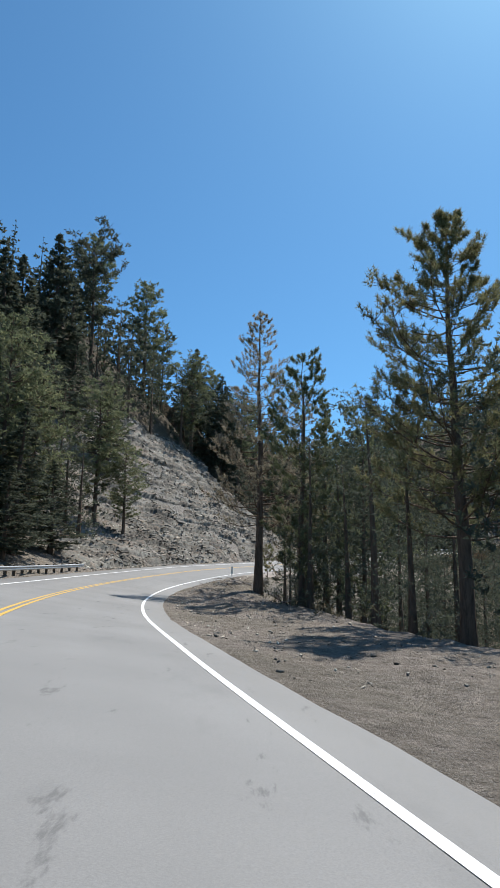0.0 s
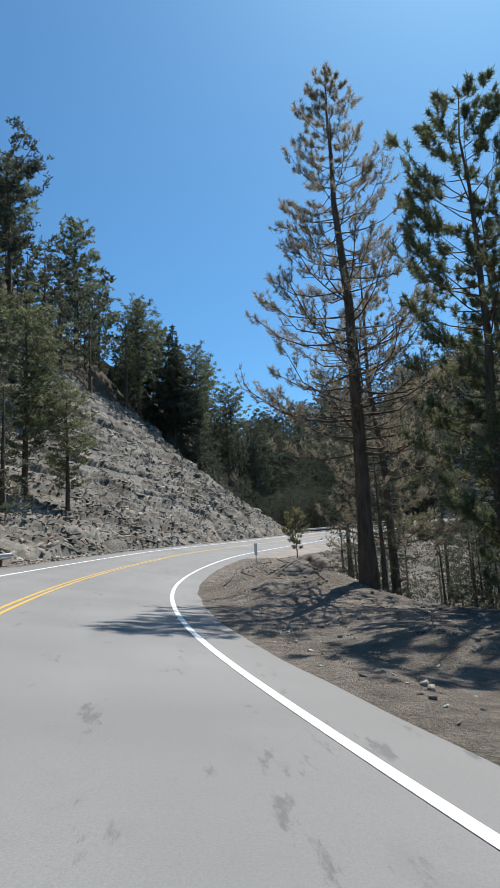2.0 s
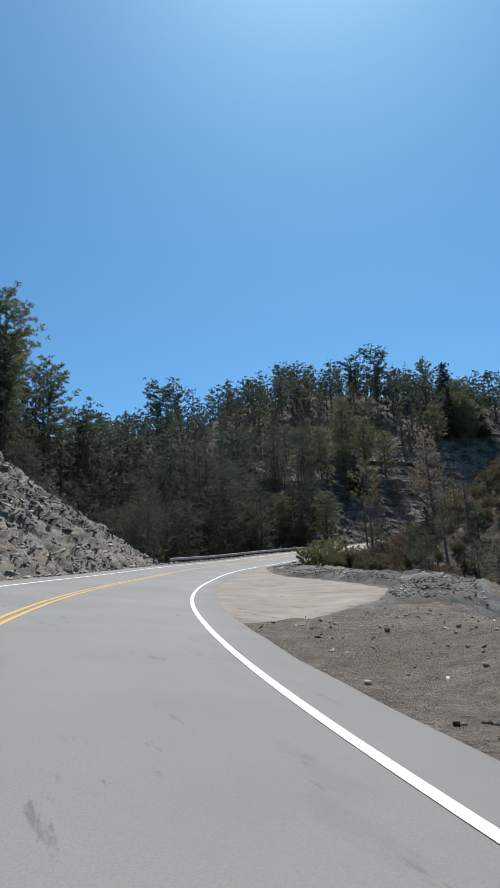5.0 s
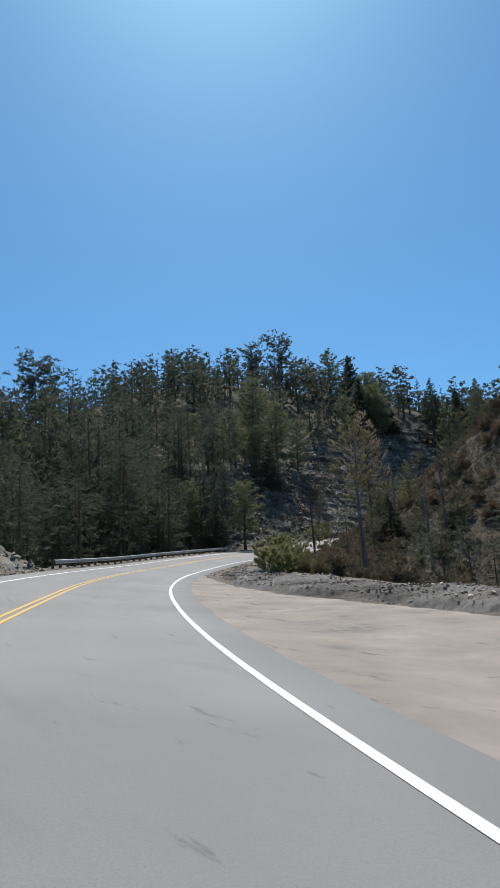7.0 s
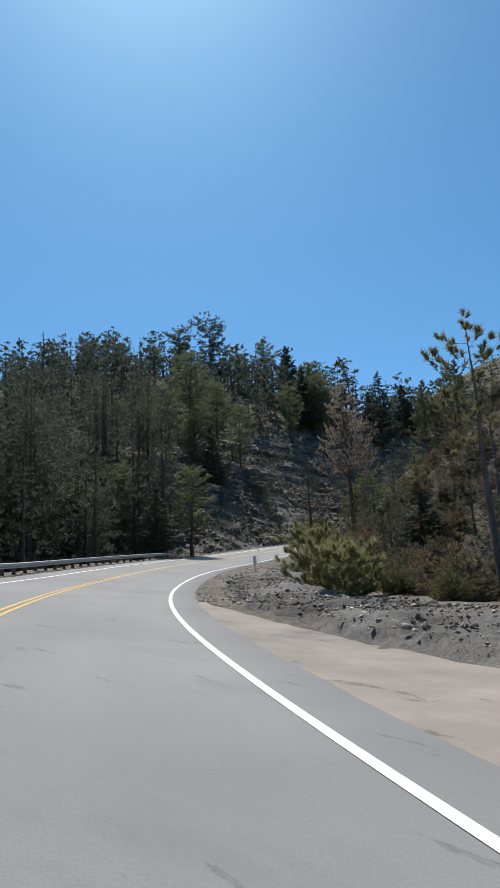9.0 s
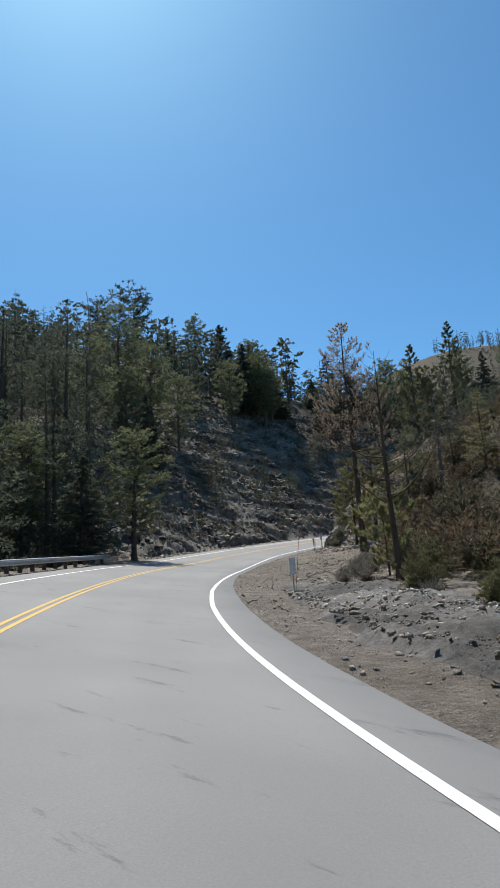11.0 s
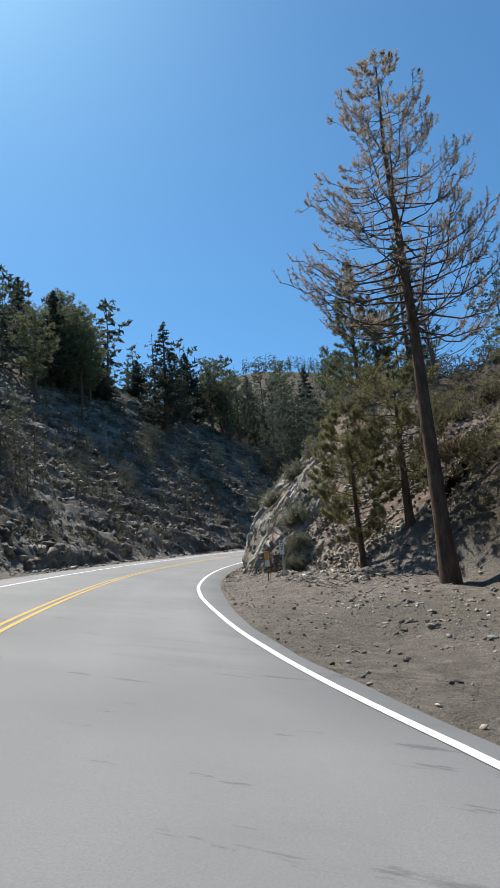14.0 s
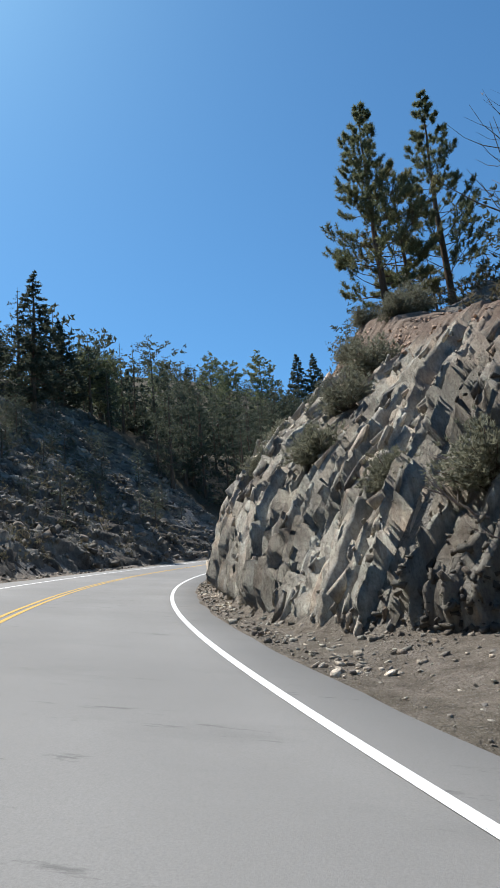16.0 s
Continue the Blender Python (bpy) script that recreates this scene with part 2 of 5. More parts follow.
def spline(nodes, per):
    """Catmull-Rom through the nodes, per steps between two."""
    n = np.array(nodes, float)
    e = np.vstack([2 * n[0] - n[1], n, 2 * n[-1] - n[-2]])
    out = []
    for i in range(1, len(e) - 2):
        f = (np.arange(per) / per)[:, None]
        a, b, c, d = e[i - 1], e[i], e[i + 1], e[i + 2]
        out.append(0.5 * (2 * b + (c - a) * f + (2 * a - 5 * b + 4 * c - d) * f**2 + (3 * b - a - 3 * c + d) * f**3))
    return np.vstack(out + [n[-1:]])


AXIS = spline(ROAD, 15)
_t = np.gradient(AXIS[:, :2], axis=0)
_t /= np.linalg.norm(_t, axis=1)[:, None]
SIDE = np.stack([_t[:, 1], -_t[:, 0]], 1)  # to the right of the road
_l = np.r_[0, np.cumsum(np.linalg.norm(np.diff(AXIS[:, :2], axis=0), axis=1))]
ALONG = _l - _l[np.argmin((AXIS[:, :2] ** 2).sum(1))]  # 0 m where the drive starts


def road_at(s, d, up=0.0):
    """World place of the point s metres along the road, d metres to its right."""
    s, d = np.asarray(s, float), np.asarray(d, float)
    c = [np.interp(s, ALONG, AXIS[:, k]) for k in range(3)]
    n = [np.interp(s, ALONG, SIDE[:, k]) for k in range(2)]
    return np.stack([c[0] + n[0] * d, c[1] + n[1] * d, c[2] - BANK * np.clip(d, -8, 6) + up + 0 * d], -1)


def road_coords(x, y):
    """Metres along, metres to the right, height of the road axis, for arrays x, y."""
    x, y = np.ravel(x), np.ravel(y)
    s, d, z = np.empty_like(x), np.empty_like(x), np.empty_like(x)
    for i in range(0, len(x), 4000):
        p = np.stack([x[i:i + 4000], y[i:i + 4000]], 1)
        q = ((p[:, None] - AXIS[None, :, :2]) ** 2).sum(-1)
        k = q.argmin(1)
        off = p - AXIS[k, :2]
        tang = np.stack([-SIDE[k, 1], SIDE[k, 0]], 1)
        u = (off * tang).sum(1)
        s[i:i + 4000], d[i:i + 4000] = ALONG[k] + u, (off * SIDE[k]).sum(1)
        z[i:i + 4000] = np.interp(s[i:i + 4000], ALONG, AXIS[:, 2])
    return s, d, z


def smooth(a, b, v):
    f = np.clip((v - a) / (b - a), 0, 1)
    return f * f * (3 - 2 * f)


def hashed(i, j, seed):
    h = (i * 374761393 + j * 668265263 + seed * 2147483647) & 0x7FFFFFFF
    h = ((h ^ (h >> 13)) * 1274126177) & 0x7FFFFFFF
    return ((h ^ (h >> 16)) & 0xFFFF) / 65535.0


def value_noise(x, y, seed=0):
    i, j = np.floor(x).astype(np.int64), np.floor(y).astype(np.int64)
    fx, fy = x - i, y - j
    fx, fy = fx * fx * (3 - 2 * fx), fy * fy * (3 - 2 * fy)
    a, b = hashed(i, j, seed), hashed(i + 1, j, seed)
    c, d = hashed(i, j + 1, seed), hashed(i + 1, j + 1, seed)
    return (a * (1 - fx) + b * fx) * (1 - fy) + (c * (1 - fx) + d * fx) * fy - 0.5


def fbm(x, y, octaves=4, seed=0):
    return sum(value_noise(x * 2**k + 17.3 * k, y * 2**k, seed + k) / 2**k for k in range(octaves))


# mountains round the road: x, y, height, radius x, radius y
HILLS = [
    (-65, 155, 64, 60, 90),
    (155, 345, 68, 120, 95),
    (190, 262, 10, 50, 36),
    (112, 138, 38, 36, 36),
    (560, 330, 152, 210, 200),
    (-150, 420, 90, 160, 160),
    (330, 60, 60, 140, 110),
]
# along the road: metres, start of the left slope, its steepness, width of the right shoulder, steepness beyond it
SECTIONS = np.array([
    (-60, 8.0, 0.25, 13.0, -0.45),
    (40, 8.0, 0.30, 12.5, -0.55),
    (76, 8.0, 0.42, 8.5, -0.50),
    (92, 7.6, 0.48, 10.5, -0.45),
    (105, 7.4, 0.60, 18.0, -0.45),
    (122, 7.4, 0.74, 16.5, -0.45),
    (145, 7.6, 0.66, 13.0, -0.38),
    (152, 8.8, -0.30, 12.5, -0.35),
    (168, 9.0, -0.45, 12.6, -0.25),
    (200, 9.0, -0.35, 13.5, 0.45),
    (214, 8.6, 0.25, 13.0, 0.85),
    (224, 8.2, 0.90, 12.5, 0.98),
    (233, 8.2, 0.95, 9.8, 0.75),
    (237, 8.2, 0.95, 6.6, 0.85),
    (241, 8.2, 0.95, 5.0, 1.02),
    (248, 8.2, 0.95, 4.7, 1.18),
    (262, 8.2, 0.95, 4.6, 1.46),
    (278, 8.2, 0.95, 4.8, 1.33),
    (300, 8.2, 0.95, 6.5, 0.90),
    (420, 8.2, 0.95, 7.0, 0.60),
], float)


def ground(x, y, rough=1.0):
    """Height of the ground sheet."""
    shape = np.shape(x)
    x, y = np.ravel(np.asarray(x, float)), np.ravel(np.asarray(y, float))
    s, d, zr = road_coords(x, y)
    left, kl, right, kr = (np.interp(s, SECTIONS[:, 0], SECTIONS[:, k]) for k in (1, 2, 3, 4))
    bench = zr - BANK * np.clip(d, -8, 6)
    u, v = np.maximum(0, -d - left), np.maximum(0, d - right)
    far = np.where(d < 0, u, v)
    k = np.where(d < 0, kl, kr)
    # slopes ease off with height
    crest = np.interp(s, (222, 230, 238, 264, 292), (0.8, 0.5, 0.12, 0.10, 0.42))
    brow = np.interp(s, (232, 243, 249, 258), (9.6, 7.4, 8.0, 9.6))
    eased = np.where(d > 0, np.minimum(far, brow) + crest * np.maximum(0, far - brow), far)
    near = bench + np.where(k > 0, k * eased, k * np.where(d < 0, np.minimum(far, 9), np.minimum(far, 22)))
    wide = 0.055 * x + 0.045 * y - 0.8 + sum(h * np.exp(-((x - a) / p) ** 2 - ((y - b) / q) ** 2) for a, b, h, p, q in HILLS)
    # the foot of the outcrop stands nearly upright
    near = near + np.where(d > 0, 2.3 * smooth(0, 1.3, far) * (1 - smooth(1.6, 8.5, far)) * smooth(243, 251, s) * (1 - smooth(280, 292, s)), 0)
    w = smooth(10, 62, far)
    w = np.where((d < 0) & (k < 0), smooth(6, 38, far), w)
    z = near * (1 - w) + wide * w
    hill = smooth(0.0, 9.0, far)
    # the two faces of bare rock are meshes of their own
    bare = np.where(d < 0, smooth(66, 74, s) * (1 - smooth(144, 149, s)) * (1 - smooth(29, 36, far)) + smooth(213, 219, s) * (1 - smooth(322, 330, s)) * (1 - smooth(32, 40, far)), smooth(235, 240, s) * (1 - smooth(285, 292, s)) * (1 - smooth(12, 16, far)))
    rough = rough * (1 - bare)
    z = z + rough * hill * (2.2 * fbm(x / 19, y / 19, 3, 3) + 1.1 * fbm(x / 4.7, y / 4.7, 3, 7))
    # broken rock ledges on the cut slopes
    cut = smooth(0.2, 2.5, far) * smooth(0.45, 0.8, k) * (1 - w)
    a = (x * 0.55 + y * 0.83) / 2.6
    ledge = np.abs(fbm(a, (y * 0.55 - x * 0.83) / 7.0 + z / 2.2, 4, 11))
    z = z + rough * cut * (2.2 * ledge - 0.5)
    # gravel verge and the low mound of dirt on the shoulder
    verge = smooth(3.4, 5.5, d) + smooth(6.4, 7.6, -d)
    z = z + rough * verge * (1 - hill) * (0.24 * fbm(x / 2.1, y / 2.1, 4, 5) + 0.03)
    z = z + 0.35 * np.exp(-((s - 46) / 8) ** 2 - ((d - 8.2) / 2.2) ** 2) + (0.75 + 0.5 * fbm(x / 1.3, y / 1.3, 3, 15)) * np.exp(-((s - 56) / 6.0) ** 4 - ((d - 7.2) / 2.6) ** 4)
    z = z + 0.75 * np.exp(-((s - 71) / 11) ** 2) * smooth(4.2, 6.4, d) * (1 - smooth(9.5, 12.5, d))
    z = z + 0.5 * smooth(218, 230, s) * (1 - smooth(244, 252, s)) * smooth(4.0, 6.6, d)  # debris below the rocks
    berm = np.interp(s, (92, 100, 107, 120, 133, 142, 152, 165, 190), (8, 12.5, 15, 13.4, 10.2, 9.0, 7.6, 7.6, 8.0))
    z = z + 0.25 * smooth(92, 104, s) * (1 - smooth(165, 185, s)) * np.exp(-((d - berm) / 1.5) ** 2) * (0.8 + 0.8 * fbm(s / 3, d / 3, 3, 2))
    lot = np.interp(s, (86, 91, 97, 105, 112, 119, 125, 131, 139, 146, 150, 154), (2, 6.0, 9.8, 12.4, 12.0, 11.0, 9.6, 7.9, 6.4, 5.2, 4.2, 3.0))
    flat_lot = smooth(-0.3, 0.5, lot + 0.2 - d) * smooth(3.0, 3.5, d)
    z = z * (1 - flat_lot) + (bench - 0.05) * flat_lot
    inside = smooth(-0.2, 0.5, np.minimum(d + 6.9, 3.4 - d))
    z = z - 0.12 * inside
    return z.reshape(shape)


# ---- mesh helpers
def mesh_from(name, verts, faces, material, smooth_faces=False):
    """A mesh from arrays; faces: one (n, k) array or a list of such arrays."""
    me = bpy.data.meshes.new(name)
    sets = faces if isinstance(faces, list) else [faces]
    sets = [np.asarray(f) for f in sets if len(f)]
    verts = np.asarray(verts, np.float32)
    me.vertices.add(len(verts))
    me.vertices.foreach_set("co", verts.ravel())
    loops = np.concatenate([f.ravel() for f in sets])
    sizes = np.concatenate([np.full(len(f), f.shape[1]) for f in sets])
    me.loops.add(len(loops))
    me.loops.foreach_set("vertex_index", loops.astype(np.int32))
    me.polygons.add(len(sizes))
    me.polygons.foreach_set("loop_start", np.r_[0, np.cumsum(sizes)[:-1]].astype(np.int32))
    me.polygons.foreach_set("loop_total", sizes.astype(np.int32))
    if smooth_faces:
        me.polygons.foreach_set("use_smooth", np.ones(len(sizes), bool))
    me.materials.append(material)
    me.update(calc_edges=True)
    return me


def child(name, mesh, parent, label="", m=None):
    ob = new(name, mesh)
    ob.parent = parent
    if m is not None:
        ob.matrix_basis = m
    return tagged(ob, label) if label else ob


def part(name, bm, material, parent, label="", m=None, smooth_faces=False):
    me = bpy.data.meshes.new(name)
    if smooth_faces:
        for f in bm.faces:
            f.smooth = True
    bm.to_mesh(me)
    bm.free()
    me.materials.append(material)
    return child(name, me, parent, label, m)


def thing(name, place, label, category, group="", turn=0.0):
    ob = new(name)
    ob.empty_display_size = 0.2
    ob.matrix_basis = pose(*[float(v) for v in place], 0, 0, turn)
    return tagged(ob, label, category, group)


def box(sx, sy, sz, bevel=0.0, at=(0, 0, 0)):
    bm = bmesh.new()
    bmesh.ops.create_cube(bm, size=1.0)
    bmesh.ops.scale(bm, vec=(sx, sy, sz), verts=bm.verts)
    bmesh.ops.translate(bm, vec=at, verts=bm.verts)
    if bevel:
        bmesh.ops.bevel(bm, geom=bm.edges[:], offset=bevel, segments=2, affect="EDGES")
    return bm


def strip(s, offsets, ups):
    """Vertices and quads of a band along the road: at each s the section offsets/ups."""
    s = np.asarray(s, float)
    k = len(offsets)
    o = np.broadcast_to(np.asarray(offsets, float), (len(s), k)) if np.ndim(offsets[0]) == 0 else np.stack(offsets, 1)
    v = road_at(np.repeat(s, k), o.ravel(), np.tile(ups, len(s)))
    i = np.arange(len(s) - 1)[:, None] * k + np.arange(k - 1)[None]
    f = np.stack([i, i + 1, i + k + 1, i + k], -1).reshape(-1, 4)
    return v, f


# ---- ground, road and markings
def axis_steps(lo, a, b, hi, fine, grow=1.18):
    mid = np.arange(a, b + fine, fine)
    out, step, p = [], fine, mid[-1]
    while p < hi:
        step *= grow
        p += step
        out.append(p)
    back, step, p = [], fine, mid[0]
    while p > lo:
        step *= grow
        p -= step
        back.append(p)
    return np.r_[back[::-1], mid, out]


def wooded(x, y):
    """Where the forest stands, 0 to 1: needle litter covers the ground there."""
    s, d, zr = road_coords(x, y)
    rocky = value_noise(x / 26, y / 26, 21) + 0.5 * value_noise(x / 9, y / 9, 22)
    a = np.interp(s, (-60, 84, 90, 100, 134, 146, 151, 222, 232, 245, 262, 326, 336), (12, 12, 22, 33, 35, 28, 12, 12, 22, 34, 39, 37, 10)) + np.where((s > 224) & (s < 330), 9 * rocky, 0)
    b = np.interp(s, (-60, 36, 44, 76, 90, 140, 152, 196, 206, 232, 238, 250, 300), (13, 13, 9.6, 10.4, 24, 24, 15, 13.5, 11.8, 11.8, 17, 20, 16))
    return np.where(d < 0, smooth(a, a + 3, -d), smooth(b, b + 3, d))


def build_ground():
    xs, ys = axis_steps(-1400, -32, 128, 2200, 0.75), axis_steps(-900, -4, 230, 2400, 0.75)
    gx, gy = np.meshgrid(xs, ys)
    z = ground(gx, gy)
    v = np.stack([gx, gy, z], -1).reshape(-1, 3)
    n, m = len(xs), len(ys)
    i = (np.arange(m - 1)[:, None] * n + np.arange(n - 1)[None]).ravel()
    f = np.stack([i, i + 1, i + n + 1, i + n], 1)
    me = mesh_from("ground", v, f, GROUND, True)
    me.attributes.new("litter", "FLOAT", "POINT").data.foreach_set("value", wooded(v[:, 0], v[:, 1]).astype(np.float32))
    ob = new("ground", me)
    tagged(ob, "dry stony mountain ground with broken rock on the cut slopes", "ground", kind="structure")
    return xs, ys, z


def lane_edge(s):
    """Metres from the drive line to the outer white line: the lane widens in the tight bend."""
    return 2.32 + np.interp(s, (175, 182, 188, 196, 204, 211, 218, 224, 230), (0, 0.12, 0.34, 0.62, 0.80, 0.70, 0.46, 0.15, 0))


def build_road():
    s = np.arange(-58, 340, 1.0)
    edge = 3.35 + 0.12 * np.array([noise.noise((a * 0.35, 1.0, 0)) for a in s])
    edge = np.maximum(edge, lane_edge(s) + 0.42 + (edge - 3.35))
    edge2 = 6.75 + 0.15 * np.array([noise.noise((a * 0.3, 5.0, 0)) for a in s])
    z0 = np.zeros(len(s))
    v, f = strip(s, [z0 - edge2 - 0.25, -edge2, z0 - 4, z0 - 2, z0, z0 + 2, edge, edge + 0.25], (-0.3, 0.0, 0.01, 0.015, 0.01, 0.005, 0.0, -0.3))
    me = mesh_from("road", v, f, ASPHALT, True)
    wide = np.stack([-edge2 - 0.25, -edge2, z0 - 4, z0 - 2, z0, z0 + 2, edge, edge + 0.25], 1)
    me.attributes.new("across", "FLOAT", "POINT").data.foreach_set("value", wide.ravel().astype(np.float32))
    road = new("road", me)
    tagged(road, "worn grey two-lane asphalt mountain road, banked and curving", "road", kind="structure")
    for name, d, w, up, mat, label in (
        ("edge_line_outer", 2.32, 0.072, 0.011, WHITE, "solid white edge line beside the dirt shoulder"),
        ("edge_line_inner", -5.31, 0.072, 0.013, WHITE, "solid white edge line below the hillside"),
        ("centre_line_a", -1.91, 0.055, 0.021, YELLOW, "solid yellow centre line, half of a double line"),
        ("centre_line_b", -2.15, 0.055, 0.021, YELLOW, "solid yellow centre line, half of a double line"),
    ):
        middle = lane_edge(s) if d > 0 else z0 + d
        v, f = strip(s, [middle - w, middle + w], (up, up))
        tagged(new(name, mesh_from(name, v, f, mat)), label, "road marking", kind="structure")


def build_turnout():
    s = np.arange(88, 153.5, 0.75)
    out = np.interp(s, (88, 91, 97, 105, 112, 119, 125, 131, 139, 146, 150, 153), (3.6, 6.0, 9.8, 12.4, 12.0, 11.0, 9.6, 7.9, 6.4, 5.2, 4.2, 3.45))
    out = out + 0.35 * np.array([noise.noise((a * 0.6, 9, 0)) + 0.6 * noise.noise((a * 1.9, 3, 0)) for a in s])
    out = np.maximum(out, 3.42)
    cols = [3.1 + 0 * s] + [3.6 + (np.maximum(out, 3.66) - 3.6) * k / 8 for k in range(9)]
    v, f = strip(s, cols + [np.maximum(out, 3.66) + 0.12], [-0.03] + [-0.005] * 9 + [-0.25])
    v[:11, 2] -= 0.15
    tagged(new("turnout", mesh_from("turnout", v, f, PAVING)), "pale dusty paved turnout with a crumbling edge", "pavement", kind="structure")


def build_berm():
    """Scraped-up gravel along the outer edge of the turnout: a steep inner face and a lumpy top."""
    s, w = np.arange(91, 192, 0.14), np.r_[np.arange(-0.3, 1.5, 0.11), np.arange(1.5, 5.6, 0.2)]
    gs, gw = np.meshgrid(s, w, indexing="ij")
    lot = np.interp(gs, (91, 97, 105, 112, 119, 125, 131, 139, 146, 152, 165, 178, 192), (6.6, 9.9, 12.5, 12.1, 11.1, 9.7, 8.0, 6.5, 5.4, 5.0, 4.9, 5.2, 6.0))
    lot = lot + 0.5 * fbm(gs / 2.3, 0 * gs, 3, 4)
    p = road_at(gs.ravel(), (lot + gw).ravel()).reshape(*gs.shape, 3)
    base = ground(p[..., 0], p[..., 1])
    high = 0.30 * smooth(91, 100, gs) * (1 - smooth(168, 190, gs)) * (0.85 + 0.5 * fbm(gs / 5, gw / 5, 2, 6))
    lump = 0.24 * fbm(gs / 0.8, gw / 0.8, 3, 8) + 0.26 * np.abs(fbm(gs / 0.27, gw / 0.27, 3, 12))
    body = smooth(-0.1, 0.75, gw) * (1 - 0.55 * smooth(1.2, 5.0, gw))
    z = base + high * body + lump * smooth(0, 0.4, gw) * 0.75 - 0.02
    edge = smooth(-0.25, 0.0, gw) * (1 - smooth(4.6, 5.5, gw)) * smooth(91, 94, gs) * (1 - smooth(186, 192, gs))
    p[..., 2] = z * edge + (base - 0.25) * (1 - edge)
    k = len(w)
    i = (np.arange(len(s) - 1)[:, None] * k + np.arange(k - 1)[None]).ravel()
    me = mesh_from("gravel_berm", p.reshape(-1, 3), np.stack([i, i + k, i + k + 1, i + 1], 1), BERM)
    tagged(new("gravel_berm", me), "lumpy grey gravel berm along the edge of the turnout", "berm", kind="structure")


LAND = build_ground()
build_road()
build_turnout()
build_berm()


# ---- trees
def tube(points, radii, sides, start=0):
    """Rings round a line of points: vertices and quads."""
    p = np.asarray(points, float)
    t = np.gradient(p, axis=0)
    t /= np.linalg.norm(t, axis=1)[:, None] + 1e-9
    ref = np.where(np.abs(t[:, 2:3]) > 0.9, [[1.0, 0, 0]], [[0, 0, 1.0]])
    a = np.cross(t, ref)
    a /= np.linalg.norm(a, axis=1)[:, None] + 1e-9
    b = np.cross(t, a)
    w = np.arange(sides) * 2 * np.pi / sides
    v = p[:, None] + np.asarray(radii)[:, None, None] * (np.cos(w)[None, :, None] * a[:, None] + np.sin(w)[None, :, None] * b[:, None])
    i = np.arange(len(p) - 1)[:, None] * sides + np.arange(sides)[None]
    j = np.arange(len(p) - 1)[:, None] * sides + (np.arange(sides)[None] + 1) % sides
    f = np.stack([i, j, j + sides, i + sides], -1).reshape(-1, 4) + start
    return v.reshape(-1, 3), f


def blades(rng, centres, ways, count, length, width, spread, grow=1.0, puff=0.0):
    """Needle sprays: count thin triangles at every centre, fanned round its way.
    puff: radius of the flattened clump over which the triangles are scattered."""
    n = len(centres)
    c = np.repeat(centres, count, 0)
    d = np.repeat(ways, count, 0) + spread * rng.normal(size=(n * count, 3))
    d /= np.linalg.norm(d, axis=1)[:, None] + 1e-9
    side = np.cross(d, rng.normal(size=(n * count, 3)))
    side /= np.linalg.norm(side, axis=1)[:, None] + 1e-9
    size = np.repeat(np.broadcast_to(grow, n), count)[:, None]
    l = length * size * rng.uniform(0.6, 1.25, (n * count, 1))
    w = width * size * rng.uniform(0.7, 1.3, (n * count, 1))
    if puff:
        off = rng.normal(size=c.shape)
        off *= (rng.uniform(0, 1, (n * count, 1)) ** 0.45) / np.linalg.norm(off, axis=1)[:, None]
        d = 0.55 * d + off
        d /= np.linalg.norm(d, axis=1)[:, None] + 1e-9
        side = np.cross(d, rng.normal(size=(n * count, 3)))
        side /= np.linalg.norm(side, axis=1)[:, None] + 1e-9
        c = c + off * (puff, puff, 0.6 * puff) * size - d * l * 0.4
    else:
        c = c + 0.12 * length * rng.normal(size=c.shape)
    v = np.stack([c - side * w / 2, c + side * w / 2, c + d * l], 1).reshape(-1, 3)
    return v, np.arange(3 * n * count).reshape(-1, 3)


